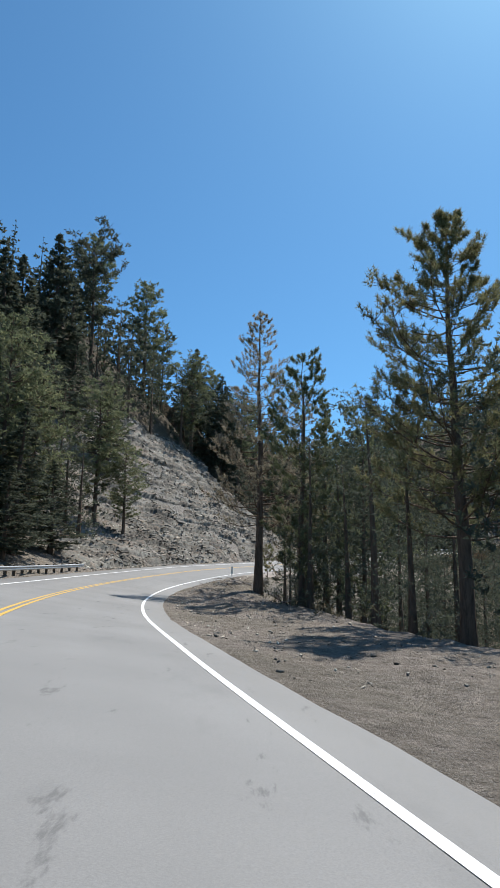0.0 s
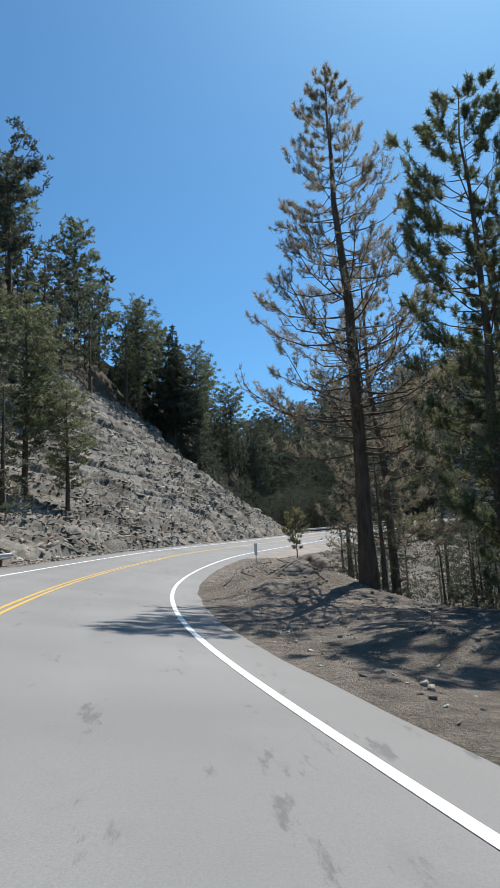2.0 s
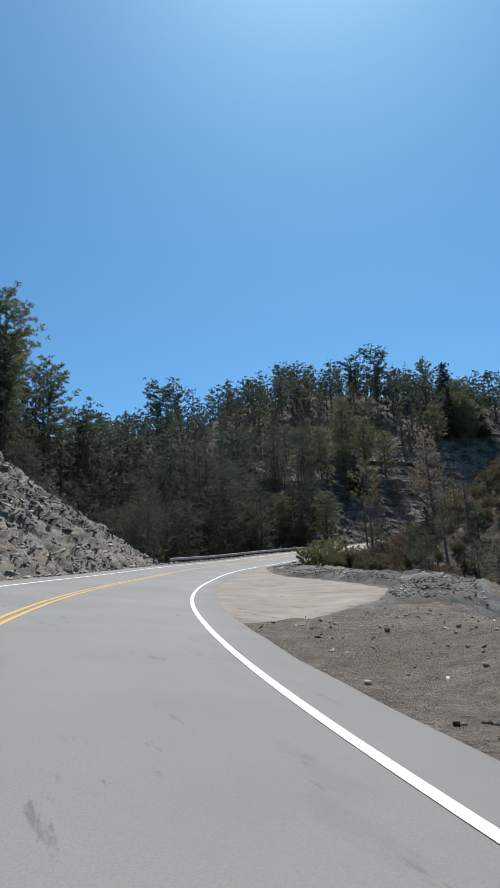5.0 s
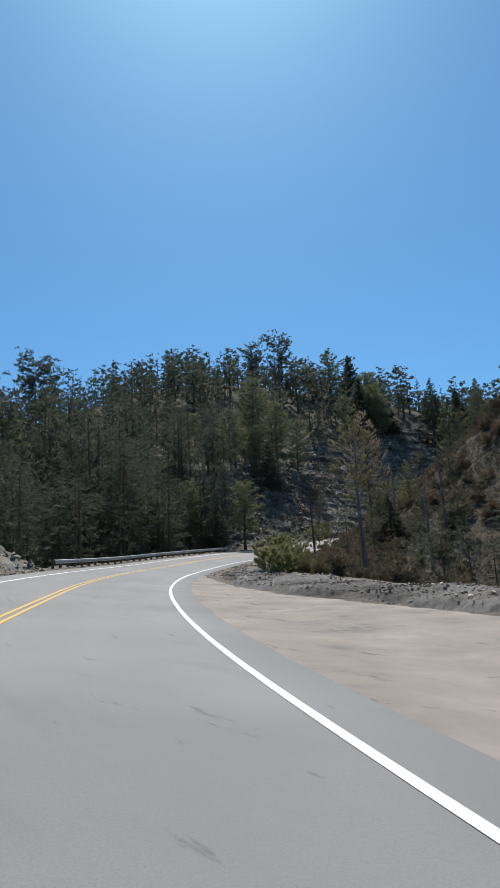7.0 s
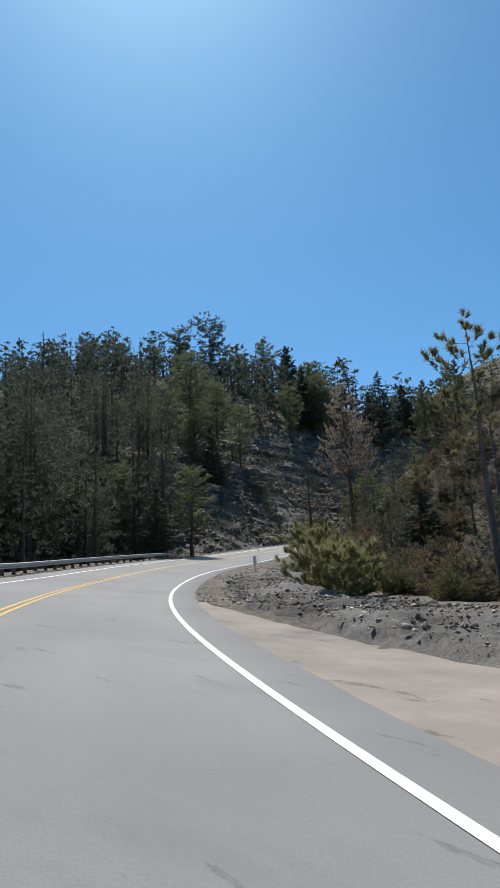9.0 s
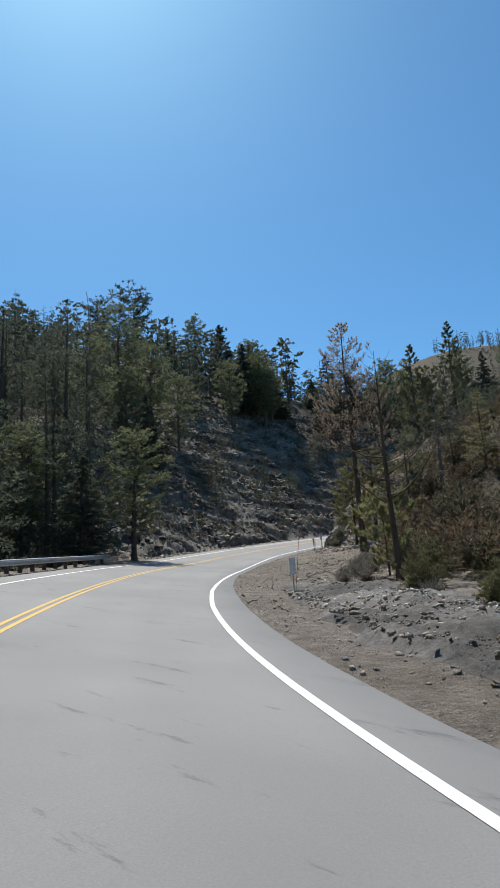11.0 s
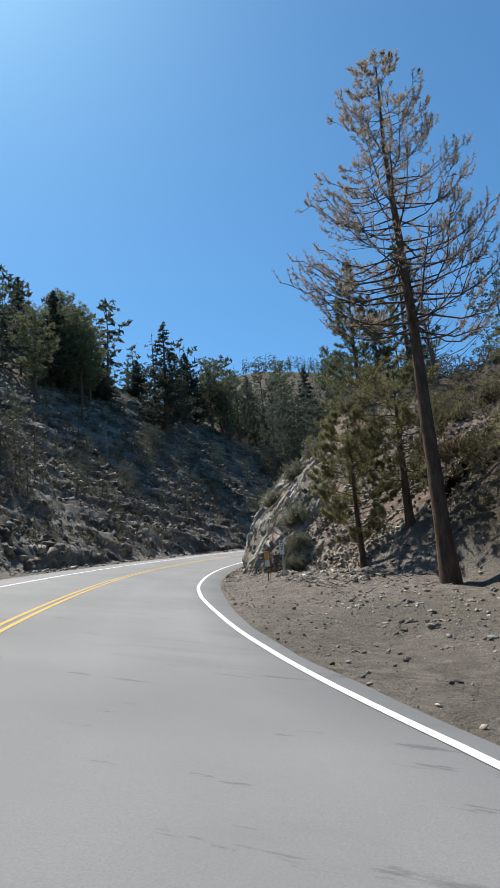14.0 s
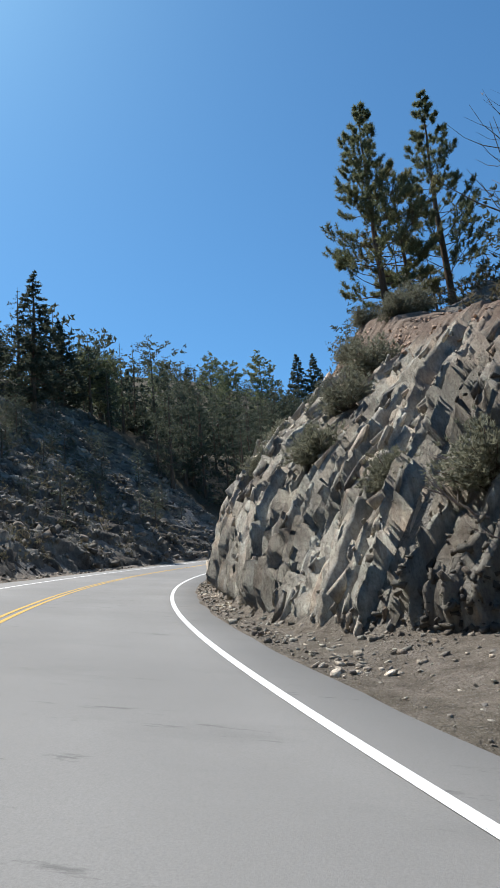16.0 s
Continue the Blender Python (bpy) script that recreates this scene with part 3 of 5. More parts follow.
def conifer(seed, height, crown, spread, limbs, sprays, blade, trunk=0.0, first=0.25, lift=0.15, droop=0.0, bare=0.0, curl=0.22, sides=7, twigs=True, puff=0.0, vary=(0.65, 1.2), fan=0.62):
    """Trunk, limbs and needles of one conifer, foot at the origin.
    crown(f): limb length as a share of spread at height share f; sprays: (per limb, blades each); blade: (length, width)."""
    rng = np.random.default_rng(seed)
    r0 = trunk or 0.014 * height + 0.05
    n = 11 if twigs else 4
    f = np.linspace(0, 1, n)
    sway = np.cumsum(rng.normal(0, 0.006 * height, (n, 2)), 0) * f[:, None]
    axis = np.c_[sway, f * height - 0.4 * (f == 0)]
    rad = r0 * np.clip((1 - f) ** 0.85, 0.05, 1)
    rad[0] *= 1.35
    tv, tf = tube(axis, rad, sides)
    lv, lf, base = [], [], 0
    cs, ws, grow = [], [], []
    lo = 0.5 if twigs else 0.22
    hs = first + (0.985 - first) * (np.arange(limbs) + rng.uniform(0, 1, limbs)) / limbs
    for k, h in enumerate(hs):
        turn = k * 2.4 + rng.normal(0, 0.5)
        length = spread * crown(min(1, (h - first) / (1 - first))) * rng.uniform(*vary)
        if length < 0.12:
            length = 0.12
        root = np.array([np.interp(h, f, axis[:, 0]), np.interp(h, f, axis[:, 1]), h * height])
        out = np.array([math.cos(turn), math.sin(turn), 0])
        u = np.linspace(0, 1, 5)[:, None]
        rise = lift * (0.3 + 1.2 * h) + rng.normal(0, 0.1)
        line = root + out * length * u + np.array([0, 0, 1.0]) * length * (rise * u - droop * u**1.5 + curl * u**3)
        line = line + np.cumsum(rng.normal(0, 0.035 * length, (5, 3)), 0) * u
        rr = max(0.012, (0.011 if sides > 6 else 0.016) * length + 0.004 * (1 - h) * height * 0.2)
        if twigs:
            v, q = tube(line, rr * np.linspace(1, 0.25, 5), 4 if sides > 5 else 3, base)
            lv.append(v), lf.append(q)
            base += len(v)
        if rng.uniform() < bare:
            continue
        m = max(2, int(sprays[0] * (0.35 + 0.65 * length / spread)))
        lat = np.cross(out, [0, 0, 1.0])
        up = np.array([0, 0, 1.0])
        if twigs and sides > 6:
            # side twigs that curve up, with needles along their outer half
            for j in range(max(2, m // 2)):
                w = 1 - 0.62 * rng.uniform() ** 1.35 if j else 1.0
                p = np.array([np.interp(w, u[:, 0], line[:, b]) for b in range(3)])
                go = out * rng.uniform(0.4, 1.0) + lat * (rng.normal(0, 0.75) if j else 0) + up * rng.uniform(0.0, 0.35)
                ln = length * rng.uniform(0.12, 0.24) * (1.25 - 0.5 * w) + 0.12
                q1 = p + go * ln * 0.55
                q2 = q1 + (go * 0.55 + up * rng.uniform(0.5, 1.1)) * ln * 0.55
                v, q = tube(np.stack([p, q1, q2]), [rr * 0.38, rr * 0.24, rr * 0.1], 3, base)
                lv.append(v), lf.append(q)
                base += len(v)
                cs.append(np.stack([q2, 0.5 * (q1 + q2), q1])), ws.append(np.stack([q2 - q1] * 3) / (np.linalg.norm(q2 - q1) + 1e-6))
                grow.append(np.ones(3))
            continue
        w = 1 - 0.75 * rng.uniform(0, 1, m) ** 1.2
        at = np.stack([np.interp(w, u[:, 0], line[:, a]) for a in range(3)], 1)
        side = rng.normal(0, 0.30, m) * length * (0.25 + 0.6 * w)
        side[0] = 0
        at = at + lat * side[:, None] + up * (rng.normal(0.02, 0.05, m) * length)[:, None]
        cs.append(at), ws.append(out * 0.6 + lat * np.sign(side)[:, None] * 0.45 + np.array([0, 0, 0.45]))
        # shorter sprays towards the tip of the tree
        grow.append(np.full(m, lo + (1 - lo) * min(1.0, length / (0.75 * spread))))
    cs, ws = np.concatenate(cs), np.concatenate(ws)
    nv, nf = blades(rng, cs, ws, sprays[1], blade[0], blade[1], fan, np.concatenate(grow), puff)
    if lv:
        tf = np.concatenate([tf, np.concatenate(lf) + len(tv)])
        tv = np.concatenate([tv] + lv)
    return (tv, tf), (nv, nf)


def cone(f):
    return (1 - f) ** 0.85 * min(1, 0.55 + 2.5 * f)


def full(f):
    return min(1, 0.75 + 1.3 * f) * (1 - f) ** 0.62 * (0.8 + 0.2 * math.sin(f * 31)) + 0.02


def oval(f):
    return max(0.0, math.sin(math.pi * min(1, 0.12 + 0.84 * f))) ** 0.7


def flat(f):
    return 0.45 + 0.6 * f if f < 0.85 else 0.96 - 2.2 * (f - 0.85)


def ragged(f):
    return (1 - f) ** 0.7 * (0.55 + 0.45 * math.sin(f * 23) ** 2) + 0.06


def spire(f):
    return (1 - f) ** 0.72 * min(1, 0.8 + 1.2 * f) + 0.015


def tree_meshes(tag, wood, leaf, **shape):
    t, n = conifer(**shape)
    return mesh_from("trunk_" + tag, *t, wood, True), mesh_from("crown_" + tag, *n, leaf)


def plant(name, meshes, x, y, label, group="", scale=1.0, turn=0.0, sink=0.15, tall=1.0, category="tree"):
    z = float(ground(np.array([x]), np.array([y]))[0])
    ob = thing(name, (x, y, z - sink), label, category, group, turn)
    ob.scale = (scale, scale, scale * tall)
    child("trunk", meshes[0], ob)
    child("crown", meshes[1], ob)
    return ob


# stock of conifers that stand at a distance, each about 20 m high
STOCK = {
    "pine": [tree_meshes("pine%d" % k, BARK, NEEDLES, seed=20 + k, height=20, crown=oval, spread=4.0, limbs=62, sprays=(13, 9), blade=(0.52, 0.25), first=0.2, lift=0.25, sides=5, puff=0.5) for k in range(3)],
    "fir": [tree_meshes("fir%d" % k, BARK, DARK_NEEDLES, seed=40 + k, height=20, crown=cone, spread=4.3, limbs=140, sprays=(11, 8), blade=(0.58, 0.32), first=0.05, lift=0.0, droop=0.25, sides=5, puff=0.42, vary=(0.8, 1.15)) for k in range(3)],
    "flat": [tree_meshes("old%d" % k, BARK, DARK_NEEDLES, seed=60 + k, height=20, crown=flat, spread=5.4, limbs=44, sprays=(17, 10), blade=(0.52, 0.25), first=0.33, lift=0.22, sides=5, puff=0.6) for k in range(3)],
    "snag": [tree_meshes("snag%d" % k, GREY_BARK, DRY_NEEDLES, seed=80 + k, height=20, crown=ragged, spread=3.6, limbs=58, sprays=(5, 5), blade=(0.3, 0.08), first=0.15, lift=0.2, bare=0.6, sides=5, puff=0.3) for k in range(2)],
}
# the same kinds with finer needles, for those close to the road
CLOSE = {
    "pine": [tree_meshes("near_pine%d" % k, BARK, NEEDLES, seed=90 + k, height=20, crown=oval, spread=3.9, limbs=74, sprays=(16, 11), blade=(0.38, 0.15), first=0.2, lift=0.25, sides=6, puff=0.42) for k in range(2)],
    "fir": [tree_meshes("near_fir%d" % k, BARK, DARK_NEEDLES, seed=95 + k, height=20, crown=cone, spread=4.0, limbs=110, sprays=(13, 10), blade=(0.44, 0.21), first=0.08, lift=0.0, droop=0.25, sides=6, puff=0.36, vary=(0.8, 1.15)) for k in range(2)],
}
LABELS = {
    "pine": "tall green pine with an open rounded crown on the hillside",
    "fir": "dark green conical fir standing on the slope",
    "flat": "old dark pine with a flat broad top on the ridge",
    "snag": "half-bare dying pine with brown needles on the slope",
}
NAMES = {"pine": "pine_tree", "fir": "fir_tree", "flat": "old_pine_tree", "snag": "dying_pine_tree"}
# x, y, height of the top, kind
TREES = []
TREES += [
    (-43, 107, 58.7, "fir"), (-42, 112, 60.5, "fir"), (-39, 124, 71.5, "fir"), (-35, 136, 76.0, "flat"),
    (-30, 175, 85.2, "pine"), (-40, 155, 88.3, "pine"), (-24, 168, 66.2, "pine"), (-17, 184, 69.0, "fir"),
    (-12, 184, 62.0, "pine"), (-7, 188, 59.1, "fir"), (-1, 199, 56.5, "pine"), (-22, 93, 30.5, "pine"),
    (-18, 94, 21.0, "pine"), (-25, 65, 28.2, "pine"), (-21, 59, 17.6, "fir"), (-20, 54, 10.5, "fir"),
    (-24, 71, 24.0, "pine"), (-27, 60, 25.0, "fir"), (-31, 72, 33.0, "fir"), (-20, 67, 13.5, "fir"), (-24, 49, 20.0, "pine"),
    (-28, 53, 25.0, "fir"), (-34, 64, 35.0, "pine"), (-36, 78, 40.0, "fir"), (-29, 82, 31.0, "fir"), (-38, 90, 46.0, "fir"),
    (-26, 117, 37.6, "fir"), (-33, 116, 47.0, "fir"), (-15, 160, 58.3, "pine"), (-8, 165, 54.6, "fir"),
]
TREES += [
    (-3, 170, 51.3, "pine"), (6, 190, 47.6, "pine"), (14, 199, 41.0, "fir"), (30, 277, 59.4, "fir"),
    (45, 315, 67.4, "pine"), (57, 292, 78.2, "flat"), (60, 329, 75.8, "fir"), (90, 382, 107.9, "flat"),
    (130, 399, 116.5, "pine"), (140, 384, 114.6, "pine"), (151, 378, 122.8, "flat"), (163, 371, 122.3, "pine"),
    (166, 346, 114.8, "pine"), (144, 300, 100.3, "flat"), (146, 286, 98.5, "flat"), (161, 287, 90.7, "pine"),
    (167, 281, 95.6, "pine"), (173, 275, 92.8, "fir"), (164, 256, 78.0, "pine"), (190, 272, 74.4, "pine"),
]
TREES += [
    (38, 241, 41.1, "pine"), (43, 240, 38.6, "fir"), (56, 257, 47.6, "pine"), (55, 236, 39.9, "pine"),
    (74, 260, 51.7, "pine"), (77, 247, 47.3, "fir"), (94, 261, 57.2, "pine"), (84, 232, 42.8, "fir"),
    (95, 237, 49.5, "pine"), (88, 217, 38.4, "fir"), (106, 229, 48.5, "pine"), (30, 202, 22.1, "pine"),
    (35, 195, 20.3, "pine"), (43, 197, 22.8, "fir"), (45, 191, 20.9, "pine"), (55, 197, 24.2, "pine"),
    (56, 190, 20.2, "fir"), (63, 192, 23.7, "pine"), (150, 249, 72.5, "fir"), (153, 245, 67.7, "pine"),
]
TREES += [
    (156, 245, 65.5, "pine"), (188, 253, 71.5, "fir"), (173, 238, 71.9, "fir"), (191, 241, 71.8, "fir"),
    (199, 239, 68.1, "pine"), (200, 235, 67.1, "pine"), (265, 266, 100.0, "pine"), (258, 256, 91.4, "pine"),
    (269, 254, 92.5, "fir"), (158, 253, 76.6, "pine"), (152, 244, 68.8, "pine"), (139, 244, 63.0, "pine"),
    (162, 247, 63.5, "fir"), (84, 225, 56.8, "snag"), (91, 227, 57.3, "pine"), (98, 227, 51.9, "pine"),
    (78, 218, 45.3, "pine"), (85, 218, 42.0, "pine"), (338, 220, 117.7, "pine"), (379, 207, 132.4, "fir"),
]
TREES += [
    (379, 198, 131.2, "fir"), (356, 236, 124.0, "pine"), (374, 247, 136.1, "pine"), (349, 266, 126.2, "pine"),
    (343, 251, 118.8, "fir"), (254, 237, 75.5, "fir"), (275, 233, 83.6, "fir"), (267, 223, 74.0, "fir"),
    (278, 218, 72.8, "fir"), (298, 212, 86.1, "fir"), (213, 233, 59.4, "fir"), (75, 168, 23.5, "snag"),
    (63, 149, 23.0, "snag"), (54, 144, 16.5, "snag"), (60, 155, 14.0, "fir"),
]

_rng = np.random.default_rng(5)
for x, y, top, kind in TREES:
    z = float(ground(np.array([x]), np.array([y]))[0])
    high = max(6.0, top - z)
    beside = abs(float(road_coords(np.array([x]), np.array([y]))[1][0])) < 40
    stock = CLOSE[kind] if beside and kind in CLOSE else STOCK[kind]
    k = int(_rng.integers(len(stock)))
    wide = min(1.9, max(0.55, 0.35 + 0.68 * high / 20)) * (1.4 if kind == "fir" else 1.0)
    plant(NAMES[kind], stock[k], x, y, LABELS[kind], "trees of the mountain forest", wide, float(_rng.uniform(0, 360)), tall=(high + 0.15) / 20 / wide)

# ---- single trees beside the road
def near_tree(name, x, y, top, label, wood, leaf, category="pine tree", **shape):
    z = float(ground(np.array([x]), np.array([y]))[0])
    shape.setdefault("height", top - z + 0.2)
    t, n = conifer(**shape)
    ob = thing(name, (x, y, z - 0.2), label, category)
    child("trunk", mesh_from("trunk_near", *t, wood, True), ob)
    child("crown", mesh_from("crown_near", *n, leaf), ob)
    return ob


near_tree("tall_pine_tree", 9.2, 29.1, 18.5, "tall yellowing pine with long up-curved limbs and needle tufts", BARK, MIXED_NEEDLES, seed=3, crown=full, spread=5.6, limbs=130, sprays=(48, 17), blade=(0.24, 0.03), fan=0.95, vary=(0.75, 1.15), trunk=0.36, first=0.26, lift=0.2, droop=0.1, curl=0.35, sides=10)
near_tree("dying_pine_tree", 0.6, 51.9, 23.6, "dying pine with thin brown needles at the dirt shoulder", BARK, FADING_NEEDLES, seed=12, crown=spire, spread=4.3, limbs=140, sprays=(26, 14), blade=(0.22, 0.026), fan=0.9, vary=(0.7, 1.15), trunk=0.34, first=0.22, lift=0.08, droop=0.18, curl=0.5, sides=9)
near_tree("dying_pine_tree", 5.5, 64.2, 20.5, "second dying pine with sparse brown needles behind the first", BARK, FADING_NEEDLES, seed=17, crown=full, spread=4.6, limbs=110, sprays=(24, 14), blade=(0.23, 0.03), fan=0.9, trunk=0.3, first=0.16, lift=0.08, droop=0.18, curl=0.5, sides=8)
near_tree("green_pine_tree", 3.5, 46.3, 17.4, "green pine with dense clumped needles beside the shoulder", BARK, NEEDLES, seed=14, crown=oval, spread=2.5, limbs=96, sprays=(24, 20), blade=(0.23, 0.036), fan=0.95, trunk=0.24, first=0.12, lift=0.2, curl=0.35, sides=8)
near_tree("green_pine_tree", 5.5, 48.6, 15.3, "slender green pine among the roadside trees", BARK, NEEDLES, seed=15, crown=cone, spread=2.7, limbs=86, sprays=(22, 20), blade=(0.23, 0.036), fan=0.95, trunk=0.2, first=0.1, lift=0.15, curl=0.35, sides=8)
near_tree("green_pine_tree", 7.6, 45.5, 13.2, "green pine with upright branch ends beside the shoulder", BARK, NEEDLES, seed=16, crown=oval, spread=2.6, limbs=80, sprays=(22, 20), blade=(0.23, 0.036), fan=0.95, trunk=0.2, first=0.1, lift=0.2, curl=0.5, sides=8)
near_tree("bare_dying_pine_tree", 81.2, 179.4, 35.3, "tall nearly bare pine with orange needles on up-curved limbs", BARK, DRY_NEEDLES, seed=32, crown=spire, spread=4.7, limbs=130, sprays=(28, 9), blade=(0.19, 0.03), fan=0.95, vary=(0.82, 1.12), trunk=0.34, first=0.42, lift=-0.02, droop=0.28, curl=0.62, sides=10)
near_tree("olive_pine_tree", 87.6, 183.9, 20.6, "bushy olive-green pine at the foot of the rocks", BARK, MIXED_NEEDLES, seed=33, crown=oval, spread=1.9, limbs=64, sprays=(22, 18), blade=(0.22, 0.03), fan=0.95, trunk=0.17, first=0.16, lift=0.15, sides=8)
near_tree("olive_pine_tree", 87.7, 181.4, 22.6, "olive-green pine with a dark trunk beside the dying pine", BARK, MIXED_NEEDLES, seed=34, crown=oval, spread=2.8, limbs=60, sprays=(22, 18), blade=(0.22, 0.03), fan=0.95, trunk=0.24, first=0.2, lift=0.1, sides=8)
near_tree("green_pine_tree", 115.8, 187.8, 44.2, "green pine standing on top of the rock outcrop", BARK, NEEDLES, seed=35, crown=cone, spread=3.6, limbs=84, sprays=(32, 19), blade=(0.25, 0.04), fan=0.95, vary=(0.75, 1.15), trunk=0.24, first=0.1, lift=0.15, curl=0.3, sides=8)
near_tree("green_pine_tree", 120.2, 183.2, 47.7, "sunlit green pine behind the top of the rock outcrop", BARK, NEEDLES, seed=36, crown=cone, spread=3.6, limbs=84, sprays=(32, 19), blade=(0.25, 0.04), fan=0.95, vary=(0.75, 1.15), trunk=0.28, first=0.1, lift=0.15, curl=0.3, sides=8)
near_tree("green_pine_tree", 118.2, 186.0, 40.5, "small green pine between two taller ones on the rocks", BARK, MIXED_NEEDLES, seed=37, crown=oval, spread=2.4, limbs=56, sprays=(26, 19), blade=(0.25, 0.04), fan=0.95, trunk=0.18, first=0.08, lift=0.15, sides=8)
near_tree("bare_snag", 110.6, 180.4, 39.0, "leafless grey snag with crooked branches above the rocks", GREY_BARK, DRY_NEEDLES, "dead tree", seed=38, crown=ragged, spread=5.4, limbs=60, sprays=(4, 3), blade=(0.12, 0.02), trunk=0.24, first=0.15, lift=0.25, bare=0.9, curl=0.4, sides=8)
near_tree("bare_snag", 37.0, 136.4, 18.0, "pale dead pine with bare crooked limbs and a tufted top", GREY_BARK, MIXED_NEEDLES, "dead tree", seed=39, crown=oval, spread=1.9, limbs=40, sprays=(14, 14), blade=(0.26, 0.05), trunk=0.22, first=0.5, lift=0.1, bare=0.4, curl=0.25, sides=8)
near_tree("dead_pine_tree", 52.6, 161.2, 19.4, "dead pine with a dark bare trunk and crooked upswept limbs", BARK, DRY_NEEDLES, "dead tree", seed=40, crown=ragged, spread=4.2, limbs=34, sprays=(8, 6), blade=(0.2, 0.03), bare=0.75, trunk=0.17, first=0.3, lift=0.2, curl=0.55, sides=8)


SAPLING = dict(crown=oval, limbs=30, sprays=(9, 22), blade=(0.2, 0.03), trunk=0.05, lift=0.35, sides=7)
near_tree("pine_sapling", 1.9, 76.3, 5.3, "young green pine sapling beside the marker post", BARK, MIXED_NEEDLES, "sapling", seed=41, spread=0.8, first=0.2, **SAPLING)
for k, (x, y, top, wide, label) in enumerate((
    (29.5, 138.9, 7.6, 1.15, "young bushy yellow-green pine on the gravel berm"),
    (31.6, 140.2, 7.4, 1.1, "low bushy young pine beside the gravel berm"),
    (35.2, 145.6, 8.9, 1.5, "bushy olive young pine with a bare lower stem"),
    (38.2, 147.6, 9.3, 1.6, "young olive-green pine at the back of the berm"),
)):
    near_tree("young_pine_tree", x, y, top, label, BARK, YOUNG_NEEDLES, "pine tree", seed=43 + k, crown=oval, spread=wide, limbs=44, sprays=(15, 26), blade=(0.22, 0.028), trunk=0.06, first=0.05, lift=0.35, sides=7)
_p = road_at(189.5, 11.4)
near_tree("young_pine_tree", _p[0], _p[1], _p[2] + 4.0, "slender young olive pine behind dry brush", BARK, YOUNG_NEEDLES, "pine tree", seed=51, crown=oval, spread=1.5, limbs=40, sprays=(14, 26), blade=(0.22, 0.028), trunk=0.06, first=0.12, lift=0.35, sides=7)


OLIVE_PINES = [tree_meshes("olive_pine%d" % k, BARK, MIXED_NEEDLES, seed=98 + k, height=20, crown=ragged, spread=4.4, limbs=60, sprays=(13, 10), blade=(0.40, 0.11), first=0.12, lift=0.2, bare=0.25, sides=6, puff=0.5) for k in range(2)]
for k, (s, d, high) in enumerate(((217, 15.0, 7.5), (226, 17.2, 7.0), (207, 22.0, 6.5))):
    _p = road_at(s, d)
    plant("pine_tree", OLIVE_PINES[k % 2], _p[0], _p[1], "olive-brown pine at the foot of the brushy hillside", "pines below the rock outcrop", 0.3 + 0.032 * high, 47.0 * k, tall=high / 20 / (0.3 + 0.032 * high))


# ---- bare rock beside the road
def slabs(u, v, seed):
    """Broken blocks: each cell of a jittered grid is a tilted flat piece of its own height.
    Gives the height, the depth of the crack round the piece and a tone for each piece."""
    i, j = np.floor(u).astype(np.int64), np.floor(v).astype(np.int64)
    best, second = np.full(u.shape, 9.0), np.full(u.shape, 9.0)
    out, tone = np.zeros(u.shape), np.zeros(u.shape)
    for a in (-1, 0, 1):
        for b in (-1, 0, 1):
            x, y = i + a, j + b
            du = u - x - hashed(x, y, seed)
            dv = v - y - hashed(x, y, seed + 1)
            q = np.sqrt(du * du + dv * dv)
            piece = hashed(x, y, seed + 2) - 0.5 + 1.1 * (hashed(x, y, seed + 3) - 0.3) * du + 0.7 * (hashed(x, y, seed + 4) - 0.5) * dv
            near = q < best
            second = np.where(near, best, np.minimum(second, q))
            best, out = np.where(near, q, best), np.where(near, piece, out)
            tone = np.where(near, hashed(x, y, seed + 5), tone)
    return out, np.exp(-((second - best) / 0.09) ** 2), tone


def slope_grid(s, f, side, shear=0.0):
    """Places, normals, and height above the road of a grid on the slope beyond its foot. shear: metres forward for each metre of height."""
    gs, gf = np.meshgrid(s, f, indexing="ij")
    if shear:
        gs = gs + shear * slope_grid_height(gs, gf, side)
    foot = np.interp(gs, SECTIONS[:, 0], SECTIONS[:, 1 if side < 0 else 3])
    p = road_at(gs.ravel(), side * (foot + gf).ravel()).reshape(*gs.shape, 3)
    p[..., 2] = ground(p[..., 0], p[..., 1], 0.0)
    along, up = np.gradient(p, axis=0), np.gradient(p, axis=1)
    n = np.cross(along, up)
    n /= np.linalg.norm(n, axis=-1, keepdims=True)
    return gs, gf, p, n * np.sign(n[..., 2:3]), p[..., 2] - np.interp(gs, ALONG, AXIS[:, 2])


def slope_grid_height(gs, gf, side):
    foot = np.interp(gs, SECTIONS[:, 0], SECTIONS[:, 1 if side < 0 else 3])
    p = road_at(gs.ravel(), side * (foot + gf).ravel()).reshape(*gs.shape, 3)
    z = ground(p[..., 0], p[..., 1], 0.0)
    return z - z[:, :1]


